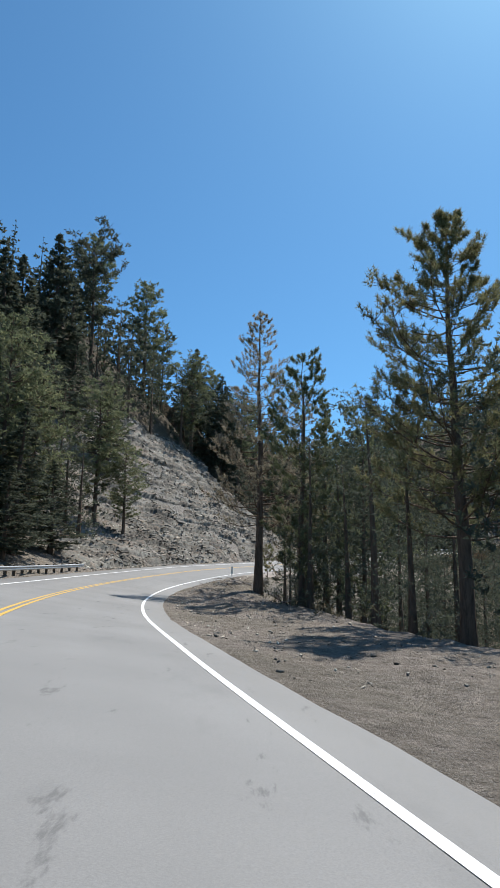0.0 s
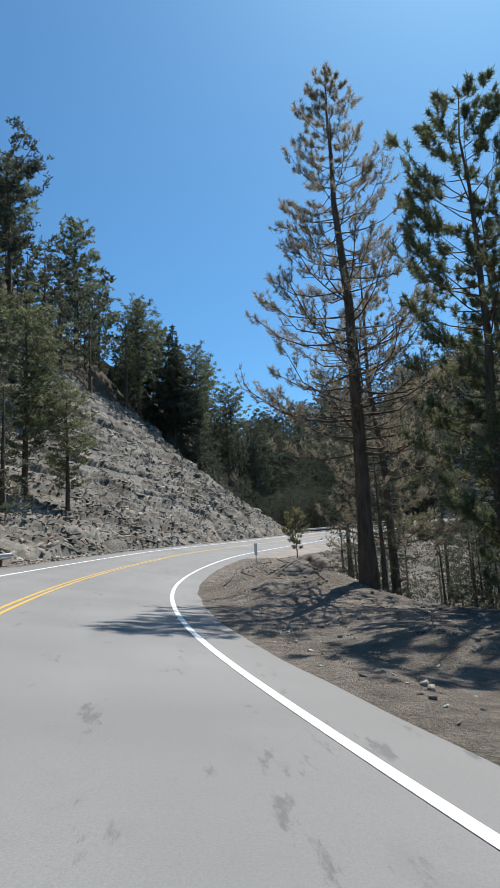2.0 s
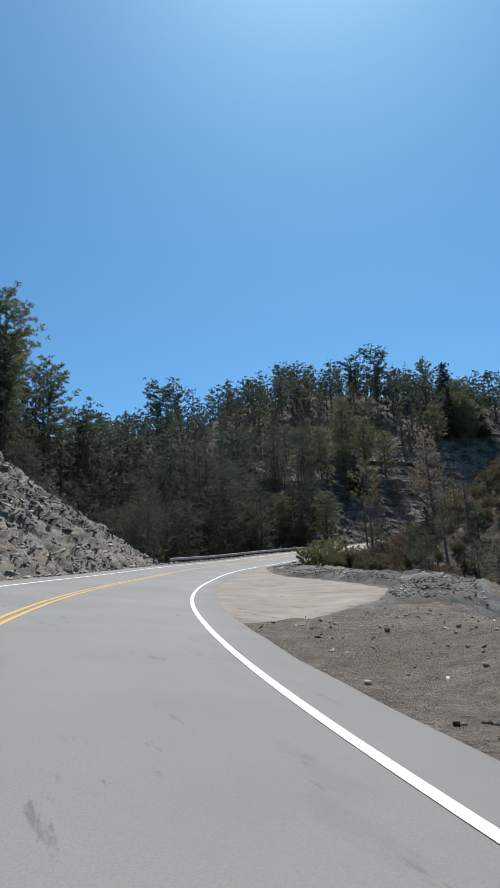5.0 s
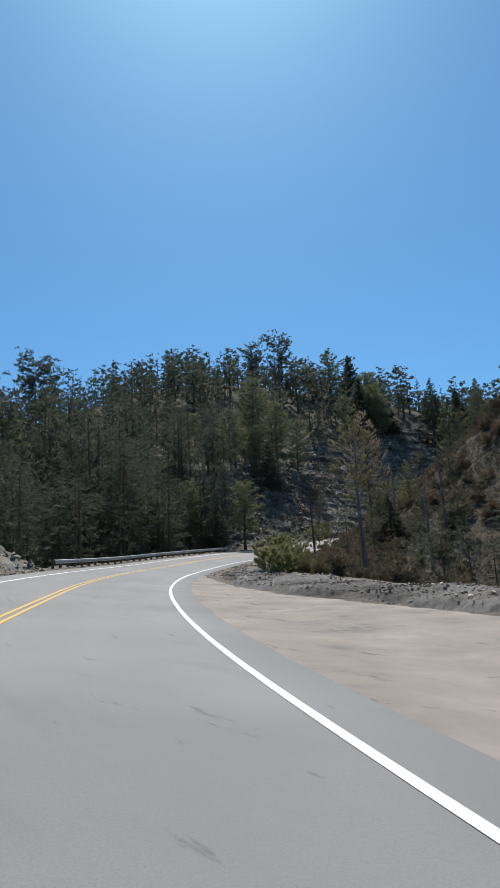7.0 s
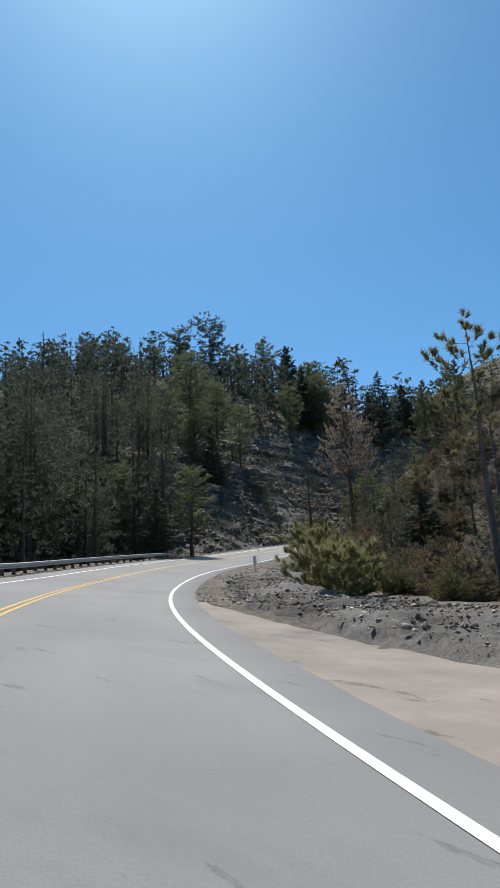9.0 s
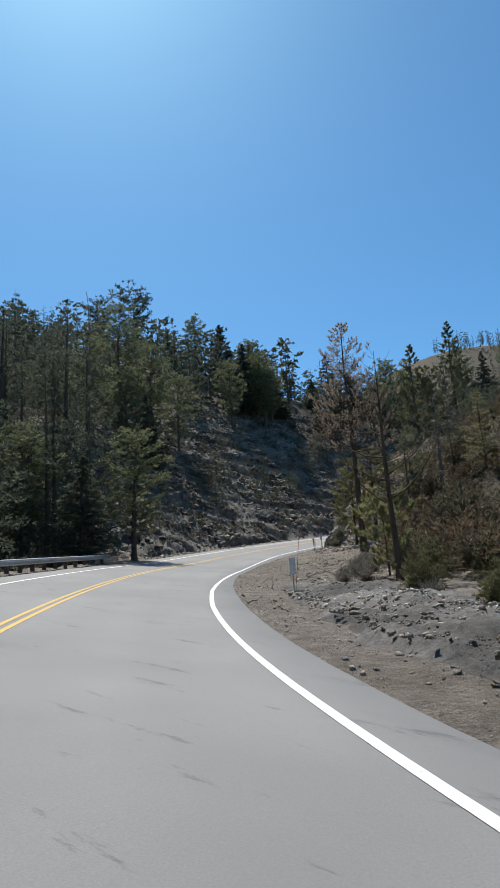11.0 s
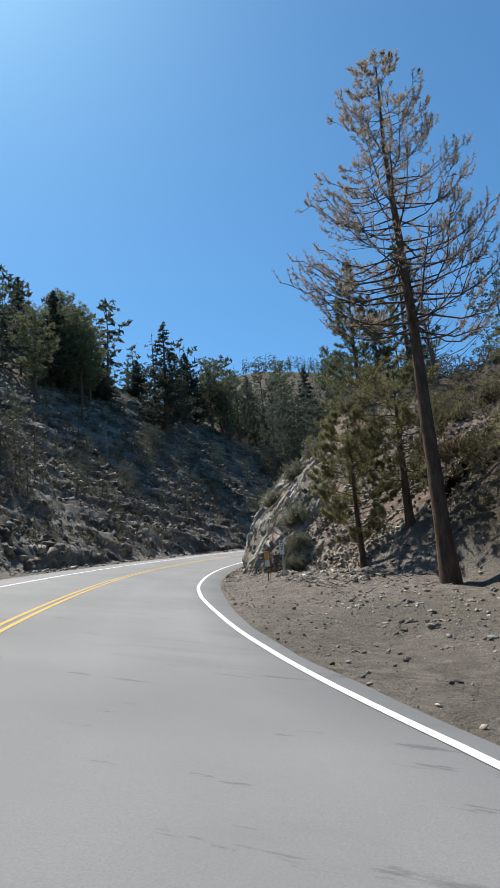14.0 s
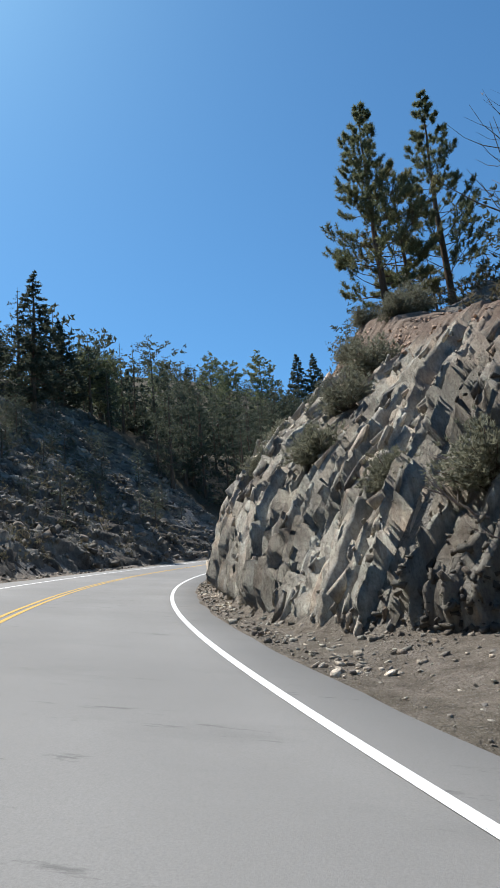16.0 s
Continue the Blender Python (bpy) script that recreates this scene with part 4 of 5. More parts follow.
def lumps(gs, gf, h, lean, scale):
    q = (gs * math.cos(lean) + h * math.sin(lean)) / scale
    r = (h * math.cos(lean) - gs * math.sin(lean)) / scale
    warp = 0.5 * value_noise(gs / 1.7, gf / 1.7, 9)
    a, ca, ta = slabs(q / 1.15 + 0.7 * warp, r / 3.4 + warp, 3)
    b, cb, tb = slabs(q / 0.42 + 0.5 * warp, r / 1.5 + warp, 13)
    c, cc, tc = slabs(q / 0.17, r / 0.5, 23)
    rough = 0.85 * a + 0.5 * b + 0.24 * c - 0.42 * ca - 0.2 * cb + 0.8 * value_noise(gs / 4.6, gf / 3.9, 5) + 0.12 * value_noise(q / 0.14, r / 0.3, 8)
    return rough, 0.4 * ta + 0.35 * tb + 0.25 * tc


def fins(q, r, seed, ratio):
    """Steep layers: thin plates of rock, each with one abrupt edge and a long slanting back, broken across at uneven heights."""
    i = np.floor(q).astype(np.int64)
    j = np.floor(r / ratio + 7 * hashed(i, i + 3, seed)).astype(np.int64)
    u = q - i
    w = r / ratio + 7 * hashed(i, i + 3, seed) - j
    rise = 0.35 + 0.9 * hashed(i, j, seed + 1)
    # the broken upper end steps back
    return rise * (0.55 - u) + 0.5 * (hashed(i, j, seed + 2) - 0.5) - 1.1 * np.maximum(0, w - 0.7) * (hashed(i, j, seed + 4) > 0.4), hashed(i, j, seed + 3)


def rock_face(name, label, s0, s1, ds, f1, df, side, lean, amp, material, scale, layered=False, ledged=False):
    """A rough face over the cut slope: s along the road, f metres beyond the foot."""
    s, f = np.arange(s0, s1 + ds, ds), np.arange(-0.5, f1 + df, df)
    gs, gf, p, n, h = slope_grid(s, f, side, -math.tan(lean) if layered else 0.0)
    rough, tone = lumps(gs, gf, h, lean, scale)
    if ledged:
        # flat-lying beds that break off in steps, dipping a little along the road
        q, r = h + 0.13 * gs + 0.9 * fbm(gs / 9.0, h / 9.0, 3, 52), gs
        beds = [fins(q / w + 5 * k, r / w, 70 + k, long) for k, (w, long) in enumerate(((2.6 * scale, 3.2), (0.95 * scale, 3.6)))]
        step = smooth(0.2, 5.0, gf)
        rough = (0.7 - 0.25 * step) * rough + step * (0.55 * beds[0][0] + 0.5 * beds[1][0])
        tone = 0.4 * tone + 0.2 * beds[0][1] + 0.4 * beds[1][1]
    if layered:
        q, r = gs * math.cos(lean) + h * math.sin(lean), h * math.cos(lean) - gs * math.sin(lean)
        q = q + 0.3 * fbm(q / 2.6, h / 9.0, 2, 51)
        layers = [fins(q / w + 9 * k, r / w, 60 + k, long) for k, (w, long) in enumerate(((1.35, 3.0), (0.5, 5.0), (0.24, 4.5)))]
        rough = 0.10 * rough + 0.6 * layers[0][0] + 0.46 * layers[1][0] + 0.34 * layers[2][0] + 0.5 * value_noise(gs / 3.6, gf / 3.0, 55)
        tone = 0.05 * tone + 0.2 * layers[0][1] + 0.4 * layers[1][1] + 0.35 * layers[2][1]
        flank = 1 - smooth(234, 240, gs)
        rubble = 0.7 * np.abs(fbm(gs / 0.8, gf / 0.8, 3, 57)) + 0.7 * value_noise(gs / 2.4, gf / 2.4, 58)
        rough, tone = rough * (1 - flank) + rubble * flank, tone * (1 - flank) + hashed(np.floor(gs / 0.2).astype(np.int64), np.floor(gf / 0.2).astype(np.int64), 59) * flank
    edge = smooth(0, 0.9, gf + 0.5) * (1 - smooth(f1 - 3, f1, gf)) * smooth(s0, s0 + 3, gs) * (1 - smooth(s1 - 3, s1, gs))
    top = smooth(5.2, 7.2, gf + 3 * value_noise(gs / 3.1, gf / 3.1, 19) + 5.0 * (1 - smooth(234, 241, gs))) if side > 0 else 0 * gf
    rough = rough * (1 - 0.75 * top)
    p = p + n * ((amp * rough + 0.35 * amp) * edge - 0.35 * (1 - edge))[..., None]
    k = len(f)
    i = (np.arange(len(s) - 1)[:, None] * k + np.arange(k - 1)[None]).ravel()
    quads = np.stack([i, i + 1, i + k + 1, i + k], 1) if side < 0 else np.stack([i, i + k, i + k + 1, i + 1], 1)
    me = mesh_from(name, p.reshape(-1, 3), quads, material)
    me.attributes.new("earth", "FLOAT", "POINT").data.foreach_set("value", (0.85 * top).ravel().astype(np.float32))
    me.attributes.new("tone", "FLOAT", "POINT").data.foreach_set("value", tone.ravel().astype(np.float32))
    return tagged(new(name, me), label, "rock", kind="structure"), s, f, p, n


def shards(name, face, lean, count, seed, sizes, material, label, f0, f1, clump, wild=0.12, stand=0.35, stretch=(-1e3, 1e3)):
    """Broken slabs that stick out of a face, long side along its strata.
    sizes: least and greatest length, thickness and depth."""
    ob, s, f, p, n = face
    rng = np.random.default_rng(seed)
    i = rng.integers(max(4, np.searchsorted(s, stretch[0])), min(len(s) - 5, np.searchsorted(s, stretch[1])), count * 2)
    j = np.searchsorted(f, rng.uniform(f0, f1, count * 2)).clip(2, len(f) - 3)
    keep = value_noise(s[i] / clump, f[j] / clump, seed) + 0.5 * value_noise(s[i] / clump * 2.7, f[j] / clump * 2.7, seed + 1) + rng.normal(0, 0.14, len(i)) > 0.0
    i, j = i[keep][:count], j[keep][:count]
    m = len(i)
    c, nn = p[i, j], n[i, j]
    ts, tf = p[i + 4, j] - p[i - 4, j], np.cross(nn, p[i + 4, j] - p[i - 4, j])
    ts /= np.linalg.norm(ts, axis=1)[:, None]
    tf = tf - ts * (tf * ts).sum(1)[:, None]
    tf /= np.linalg.norm(tf, axis=1)[:, None]
    tf *= np.sign(tf[:, 2:3])
    a = tf * math.cos(lean) - ts * math.sin(lean) + rng.normal(0, wild, (m, 3))
    a /= np.linalg.norm(a, axis=1)[:, None]
    nn = nn + rng.normal(0, 0.25, (m, 3))
    b = np.cross(a, nn)
    b /= np.linalg.norm(b, axis=1)[:, None]
    d = np.cross(b, a)
    d *= np.sign((d * n[i, j]).sum(1))[:, None]
    u = rng.uniform(0, 1, (m, 1)) ** 2.2
    size = [lo + (hi - lo) * np.clip(u + rng.uniform(-0.2, 0.2, (m, 1)), 0, 1) for lo, hi in sizes]
    corner = np.array([(x, y, z) for z in (-1, 1) for y in (-1, 1) for x in (-1, 1)], float) * 0.5
    k = corner[None] + rng.uniform(-0.14, 0.14, (m, 8, 3))
    # the upper end comes to a broken point
    k[:, 1::2, 1:] *= rng.uniform(0.25, 1.0, (m, 1, 2))
    v = c[:, None] + k[..., :1] * (a * size[0])[:, None] + k[..., 1:2] * (b * size[1])[:, None] + (k[..., 2:3] + stand) * (d * size[2])[:, None]
    q = np.array([(0, 2, 3, 1), (4, 5, 7, 6), (0, 1, 5, 4), (2, 6, 7, 3), (0, 4, 6, 2), (1, 3, 7, 5)])
    quads = (q[None] + (np.arange(m) * 8)[:, None, None]).reshape(-1, 4)
    part_ob = child(name, mesh_from(name, v.reshape(-1, 3), quads, material), ob, label)
    tagged(part_ob, kind="stuff")


CUT_ROCK = rock_material("grey_cut_rock", 0.85, 0.35)
# darker copy of the cut rock, the shade of the talus put into its tone
SHADE_TONED_ROCK = rock_material("shade_toned_talus", 0.6, 0.3, stained=0.3)
OUTCROP = rock_face("rock_outcrop", "steep grey-brown rock outcrop with tilted slabs beside the road", 230, 274, 0.07, 13.2, 0.09, 1, radians(-22), 0.95, ROCK, 1.0, True)
TALUS = rock_face("rocky_slope", "steep shaded slope of grey broken rock above the road", 216, 336, 0.34, 38, 0.34, -1, radians(62), 1.1, SHADE_TONED_ROCK, 1.5, ledged=True)
CUT = rock_face("cut_slope", "sunlit grey slope of broken rock above the road", 64, 150, 0.25, 34, 0.25, -1, radians(-58), 0.95, CUT_ROCK, 1.3, ledged=True)
shards("slabs", OUTCROP, radians(-22), 2600, 61, ((0.12, 1.1), (0.03, 0.10), (0.10, 0.28)), SHARD, "thin tilted slabs of grey schist", -0.2, 6.4, 1.7, 0.03, -0.12, (239, 272))
shards("debris", OUTCROP, radians(50), 5200, 67, ((0.03, 0.28), (0.02, 0.16), (0.02, 0.10)), LEDGE, "fallen angular stones below the rock", -0.3, 10.0, 3.4, 0.9, 0.15, (230, 241))
shards("loose_rubble", OUTCROP, radians(60), 4200, 62, ((0.03, 0.22), (0.03, 0.15), (0.02, 0.10)), RED_STONE, "reddish broken stones in earth", 6.2, 13.0, 1.6, 0.8, 0.2)
shards("ledges", TALUS, radians(84), 5200, 63, ((0.25, 1.3), (0.15, 0.6), (0.15, 0.6)), SHADE_TONED_RUBBLE, "broken ledges of grey rock", -0.3, 36, 4.0, 0.4, 0.05)
shards("rubble", TALUS, radians(60), 3600, 64, ((0.08, 0.5), (0.07, 0.35), (0.07, 0.3)), SHADE_TONED_RUBBLE, "loose grey rubble", -0.4, 24, 3.0, 0.9, 0.1)
shards("ledges", CUT, radians(82), 5200, 65, ((0.25, 1.5), (0.06, 0.26), (0.08, 0.26)), LEDGE, "broken ledges of pale grey rock", -0.2, 32, 3.6, 0.2, 0.05)
shards("rubble", CUT, radians(-50), 4600, 66, ((0.06, 0.4), (0.05, 0.3), (0.05, 0.24)), LEDGE, "loose grey rubble", -0.4, 30, 2.5, 0.9, 0.1)


# ---- forest of the mountains, too many to count
def stamp(templates, places, heights, rng):
    """One mesh out of many copies: arrays of verts and faces."""
    vs, fs, ns = [[], []], [[], []], [0, 0]
    for (x, y, z), h in zip(places, heights):
        t = templates[int(rng.integers(len(templates)))]
        a, k = rng.uniform(0, 6.283), h / 20
        w = k * rng.uniform(0.85, 1.25)
        rot = np.array([[math.cos(a) * w, -math.sin(a) * w, 0], [math.sin(a) * w, math.cos(a) * w, 0], [0, 0, k]])
        for i, (v, f) in enumerate(t):
            vs[i].append(v @ rot.T + (x, y, z - 0.3))
            fs[i].append(f + ns[i])
            ns[i] += len(v)
    return [(np.concatenate(v), np.concatenate(f)) for v, f in zip(vs, fs)]


def in_sight(x, y, top):
    """Which treetops can be seen over the land from somewhere on the road."""
    xs, ys, z = LAND
    seen = np.zeros(len(x), bool)
    for a in np.arange(0.0, 232, 12):
        eye = road_at(a, 0.0, 1.4)
        clear = np.ones(len(x), bool)
        for u in np.linspace(0.06, 0.97, 40):
            px, py, pz = eye[0] + u * (x - eye[0]), eye[1] + u * (y - eye[1]), eye[2] + u * (top - eye[2])
            i, j = np.searchsorted(xs, px).clip(0, len(xs) - 1), np.searchsorted(ys, py).clip(0, len(ys) - 1)
            clear &= pz > z[j, i] - 3.0
        seen |= clear
    return seen


def build_woods():
    rng = np.random.default_rng(8)
    step = 6.7
    gx, gy = np.meshgrid(np.arange(-120, 430, step), np.arange(12, 470, step))
    x, y = (gx + rng.uniform(-3.2, 3.2, gx.shape)).ravel(), (gy + rng.uniform(-3.2, 3.2, gx.shape)).ravel()
    s, d, zr = road_coords(x, y)
    keep = np.zeros(len(x), bool)
    for x0, y0, m in ((0, 0, 2.4), (-7, 76, 0.85), (6, 116, 0.5), (33, 158, 0.18), (55, 177, -0.05), (79, 191, -0.28)):
        keep |= (x > x0) & (y > y0 + m * (x - x0) - 6)
    keep |= (d < 0) | ((s > -30) & (s < 200) & (d < 70))
    keep &= wooded(x, y) > 0.5
    keep &= ~((y > 400) & (x < 40)) & (x + y < 640)
    # brush-covered hillside with few trees behind the rocks
    keep &= ~((s > 188) & (s < 275) & (d > 0) & (d < 62) & ((rng.uniform(0, 1, len(x)) < 0.85) | ((s > 226) & (d < 45))))
    keep &= rng.uniform(0, 1, len(x)) < np.where(np.abs(d) < 42, 0.88, 0.76)
    x, y = x[keep], y[keep]
    # a denser stand below the outer bend, and small pines on the rocky slope
    bs, bd = rng.uniform(148, 224, 150), -rng.uniform(10.5, 40, 150)
    cs, cd = rng.uniform(220, 325, 110), -rng.uniform(12, 40, 110)
    bs[:40], bd[:40] = rng.uniform(336, 385, 40), -rng.uniform(10, 38, 40)
    es, ed = rng.uniform(40, 90, 34), rng.uniform(12, 27, 34)
    more = road_at(np.r_[es, bs, cs], np.r_[ed, bd, cd])
    x, y = np.r_[x, more[:, 0]], np.r_[y, more[:, 1]]
    z = ground(x, y)
    s, d, zr = road_coords(x, y)
    h = rng.uniform(9, 20, len(x)) * (1 + 0.35 * value_noise(x / 30, y / 30, 4))
    h = np.where(d > 0, h * np.where((s > 186) & (s < 275), 0.5, 0.75), h)
    h = np.where((s > 84) & (s < 190) & (d > 0) & (d < 34), np.minimum(h, 6.5), h)
    h = np.where((s > 140) & (s < 178) & (d < 0) & (d > -26), np.minimum(h, 9.5), h)
    h[-110:] *= 0.34
    h[-260:-110] *= 1.15
    seen = in_sight(x, y, z + h)
    x, y, z, s, d, h = x[seen], y[seen], z[seen], s[seen], d[seen], h[seen]
    fine = (d > 0) & (d < 30) & (s > 24) & (s < 92)
    close = ((np.abs(d) < 30) & (s > 38) & (s < 335) & ~((d > 16) & (s < 190))) | ((d > 0) & (d < 42) & (s > 20) & (s < 115))
    close &= ~fine
    near = (np.abs(d) < 42) & ~close & ~fine
    made = []
    for some, limbs, sprays, blade, sides, puff in ((fine, 60, (10, 9), (0.32, 0.13), 5, 0.5), (close, 52, (9, 7), (0.46, 0.21), 5, 0.55), (near, 42, (7, 6), (0.64, 0.35), 4, 0.7), (~near & ~close & ~fine, 23, (4, 5), (1.25, 0.78), 3, 0.95)):
        templates = []
        for k in range(3):
            templates.append(conifer(seed=200 + k, height=20, crown=cone, spread=5.2, limbs=limbs, sprays=sprays, blade=blade, first=0.03, lift=0.0, droop=0.2, sides=sides, twigs=False, puff=puff))
            templates.append(conifer(seed=210 + k, height=20, crown=oval, spread=4.9, limbs=limbs, sprays=sprays, blade=blade, first=0.1, lift=0.2, sides=sides, twigs=False, puff=puff))
        made.append(stamp(templates, np.stack([x, y, z], 1)[some], h[some], rng))
    # the far ridge
    gx, gy = np.meshgrid(np.arange(300, 800, 7.6), np.arange(60, 620, 7.6))
    fx, fy = (gx + rng.uniform(-4, 4, gx.shape)).ravel(), (gy + rng.uniform(-4, 4, gx.shape)).ravel()
    ok = (fx + fy >= 640) | (fx >= 430)
    ok &= value_noise(fx / 40, fy / 40, 41) + 0.6 * value_noise(fx / 15, fy / 15, 42) < 0.42
    fx, fy = fx[ok], fy[ok]
    ok = in_sight(fx, fy, ground(fx, fy) + 12)
    fx, fy = fx[ok], fy[ok]
    far = [conifer(seed=230 + k, height=20, crown=cone if k else oval, spread=3.6, limbs=16, sprays=(4, 4), blade=(1.2, 0.62), first=0.06, lift=0.05, sides=3, twigs=False, puff=1.0) for k in range(3)]
    made.append(stamp(far, np.stack([fx, fy, ground(fx, fy)], 1), rng.uniform(7, 14, len(fx)), rng))
    wood, leaf = ((np.concatenate([m[i][0] for m in made]), np.concatenate([m[i][1] + sum(len(o[i][0]) for o in made[:k]) for k, m in enumerate(made)])) for i in (0, 1))
    woods = thing("woods", (0, 0, 0), "dense dark conifer forest covering the mountain slopes", "forest")
    tagged(woods, kind="stuff")
    tagged(child("trunks", mesh_from("wood_trunks", *wood, BARK), woods), kind="stuff")
    tagged(child("foliage", mesh_from("wood_foliage", *leaf, DARK_NEEDLES), woods), kind="stuff")
    return len(x) + len(fx)


build_woods()


# ---- brush, stones and sticks
def bush_mesh(tag, seed, leaf, width, high, stems, per, blade, wood=None):
    rng = np.random.default_rng(seed)
    way = rng.normal(size=(stems, 3)) * (1, 1, 0.55)
    way[:, 2] = np.abs(way[:, 2]) + 0.25
    way /= np.linalg.norm(way, axis=1)[:, None]
    tips = way * np.array([width / 2, width / 2, high]) * rng.uniform(0.6, 1.0, (stems, 1))
    vs, fs, n = [], [], 0
    for t in tips:
        p = np.stack([t * 0.02, t * (0.45, 0.45, 0.55) + rng.normal(0, 0.03, 3), t])
        p[0, 2] = -0.08
        v, f = tube(p, (0.018, 0.012, 0.004), 3, n)
        vs.append(v), fs.append(f)
        n += len(v)
    u = rng.uniform(0.45, 1.05, (stems, per, 1))
    c = (tips[:, None] * u + rng.normal(0, 0.07 * width, (stems, per, 3)) * (1, 1, 0.6)).reshape(-1, 3)
    c[:, 2] = np.maximum(c[:, 2], 0.03)
    nv, nf = blades(rng, c, np.repeat(way, per, 0), 7, blade, blade * 0.24, 0.6)
    return mesh_from("stem_" + tag, np.concatenate(vs), np.concatenate(fs), wood or TWIG), mesh_from("leaves_" + tag, nv, nf, leaf)


BUSHES = {
    "sage": [bush_mesh("sage%d" % k, 300 + k, SAGE, 1.6, 1.1, 76, 18, 0.095) for k in range(3)],
    "olive": [bush_mesh("olive%d" % k, 310 + k, GREEN_BRUSH, 2.2, 2.0, 80, 16, 0.13) for k in range(3)],
    "dry": [bush_mesh("dry%d" % k, 320 + k, SAGE, 1.4, 1.1, 190, 2, 0.06, PALE_TWIG) for k in range(2)],
}
BROWN_BRUSH = leaf_material("browned_brush", [(0.0, (0.13, 0.095, 0.06)), (0.6, (0.22, 0.165, 0.105)), (1.0, (0.34, 0.24, 0.15))])
for _kind, _leaf, _seed, _wood in (("chaparral", DARK_BRUSH, 330, TWIG), ("browned", BROWN_BRUSH, 340, TWIG)):
    BUSHES[_kind] = [bush_mesh(_kind + "%d" % k, _seed + k, _leaf, 2.0, 1.7, 36, 9, 0.23, _wood) for k in range(3)]
BUSH_LABELS = {
    "chaparral": ("chaparral_bush", "dense dark olive chaparral bush on the dry hillside"),
    "browned": ("browned_bush", "withered brown bush on the dry hillside"),
    "sage": ("sage_bush", "round grey-green sagebrush on stony ground"),
    "olive": ("olive_bush", "olive-green leafy bush on the gravel berm"),
    "dry": ("dry_bush", "dry grey twiggy brush with few leaves"),
}


def bush(kind, s, d, size, lift=0.0):
    p = road_at(s, d)
    z = float(ground(p[:1], p[1:2])[0]) + lift
    name, label = BUSH_LABELS[kind]
    ob = thing(name, (p[0], p[1], z - 0.05), label, "bush", kind + " brush beside the road", _rng.uniform(0, 360))
    ob.scale = (size, size, size)
    k = int(_rng.integers(len(BUSHES[kind])))
    child("stem", BUSHES[kind][k][0], ob)
    child("foliage", BUSHES[kind][k][1], ob)


for s, d, size in ((158, 11.4, 0.9), (162.4, 11.6, 1.0), (168, 11.0, 0.9), (171, 11.4, 1.0), (174, 11.0, 0.9), (181, 10.8, 0.9), (154, 11.8, 0.9), (150, 12.6, 0.8), (186, 12.6, 1.0)):
    bush("olive", s, d, size)
for s, d, size in ((186.6, 8.6, 0.7), (187.5, 9.8, 0.9), (189.2, 9.0, 0.8), (191, 10.0, 1.0), (193, 9.6, 0.9), (194, 11.2, 1.1), (196, 10.4, 1.0), (198, 11.8, 1.2), (201, 11.2, 1.1), (205, 12.0, 1.1), (209, 12.4, 1.0), (212, 12.2, 0.9), (58, 11.4, 0.8), (66, 9.9, 0.8), (70, 9.9, 0.7), (80, 9.6, 0.7), (166, 9.8, 0.9), (176, 9.4, 0.8)):
    bush("dry", s, d, size)
for s, d, size, lift in ((250.7, 10.8, 1.55, 0.3), (248.7, 8.9, 1.4, 0.3), (247.3, 7.2, 1.35, 0.3), (254.6, 6.6, 1.15, 0.4), (256.4, 7.9, 1.2, 0.4), (252.6, 9.0, 0.9, 0.4), (256.8, 15.0, 1.6, 0.3), (256, 14.0, 1.2, 0.3), (259, 12.4, 1.3, 0.4), (258.4, 15.9, 1.3, 0.2), (239.0, 8.3, 1.45, 0.2), (236.6, 8.0, 1.2, 0.2), (242.0, 7.4, 1.0, 0.3), (235.4, 7.4, 0.8, 0.1), (262, 14.2, 1.2, 0.3), (264, 16.4, 1.4, 0.2)):
    bush("sage", s, d, 1.1 * size, lift)
for s, d, size in ((236.8, 10.4, 0.95), (239.6, 12.6, 1.15), (241.0, 14.2, 1.0), (233.6, 12.0, 0.8), (236.5, 17, 1.1), (239, 16, 1.0), (234, 15, 1.0), (241, 18, 1.2), (232, 17.5, 1.1)):
    bush("olive", s, d, size)


# mixed brush over the hillside before the outcrop
_thicket = np.random.default_rng(29)
for k in range(120):
    s, d = _thicket.uniform(186, 246), 13.5 + 34 * _thicket.uniform() ** 1.3
    if s > 234 and d < 17:
        continue
    bush(("chaparral", "browned", "chaparral")[k % 3], s, d, _thicket.uniform(0.8, 1.5) * (0.75 + 0.012 * d))
for k in range(64):
    s, d = _thicket.uniform(138, 192), 13.2 + 26 * _thicket.uniform() ** 1.4
    bush(("chaparral", "browned", "chaparral")[k % 3], s, d, _thicket.uniform(0.9, 1.7))
for k, (s, d, size) in enumerate(((188, 13.0, 1.5), (190, 15.5, 1.8), (193, 13.4, 1.5), (195, 16.6, 2.0), (197, 14.0, 1.6), (199, 17.5, 2.0), (201, 14.8, 1.6), (204, 16.0, 1.9), (206, 13.8, 1.3), (184, 14.5, 1.6), (181, 15.5, 1.7), (178, 14.0, 1.5), (174, 15.0, 1.6), (170, 14.2, 1.5), (157, 13.4, 1.3), (154, 14.6, 1.4), (160, 14.8, 1.4), (164, 13.8, 1.3))):
    bush("browned" if k % 3 == 1 else "chaparral", s, d, size)


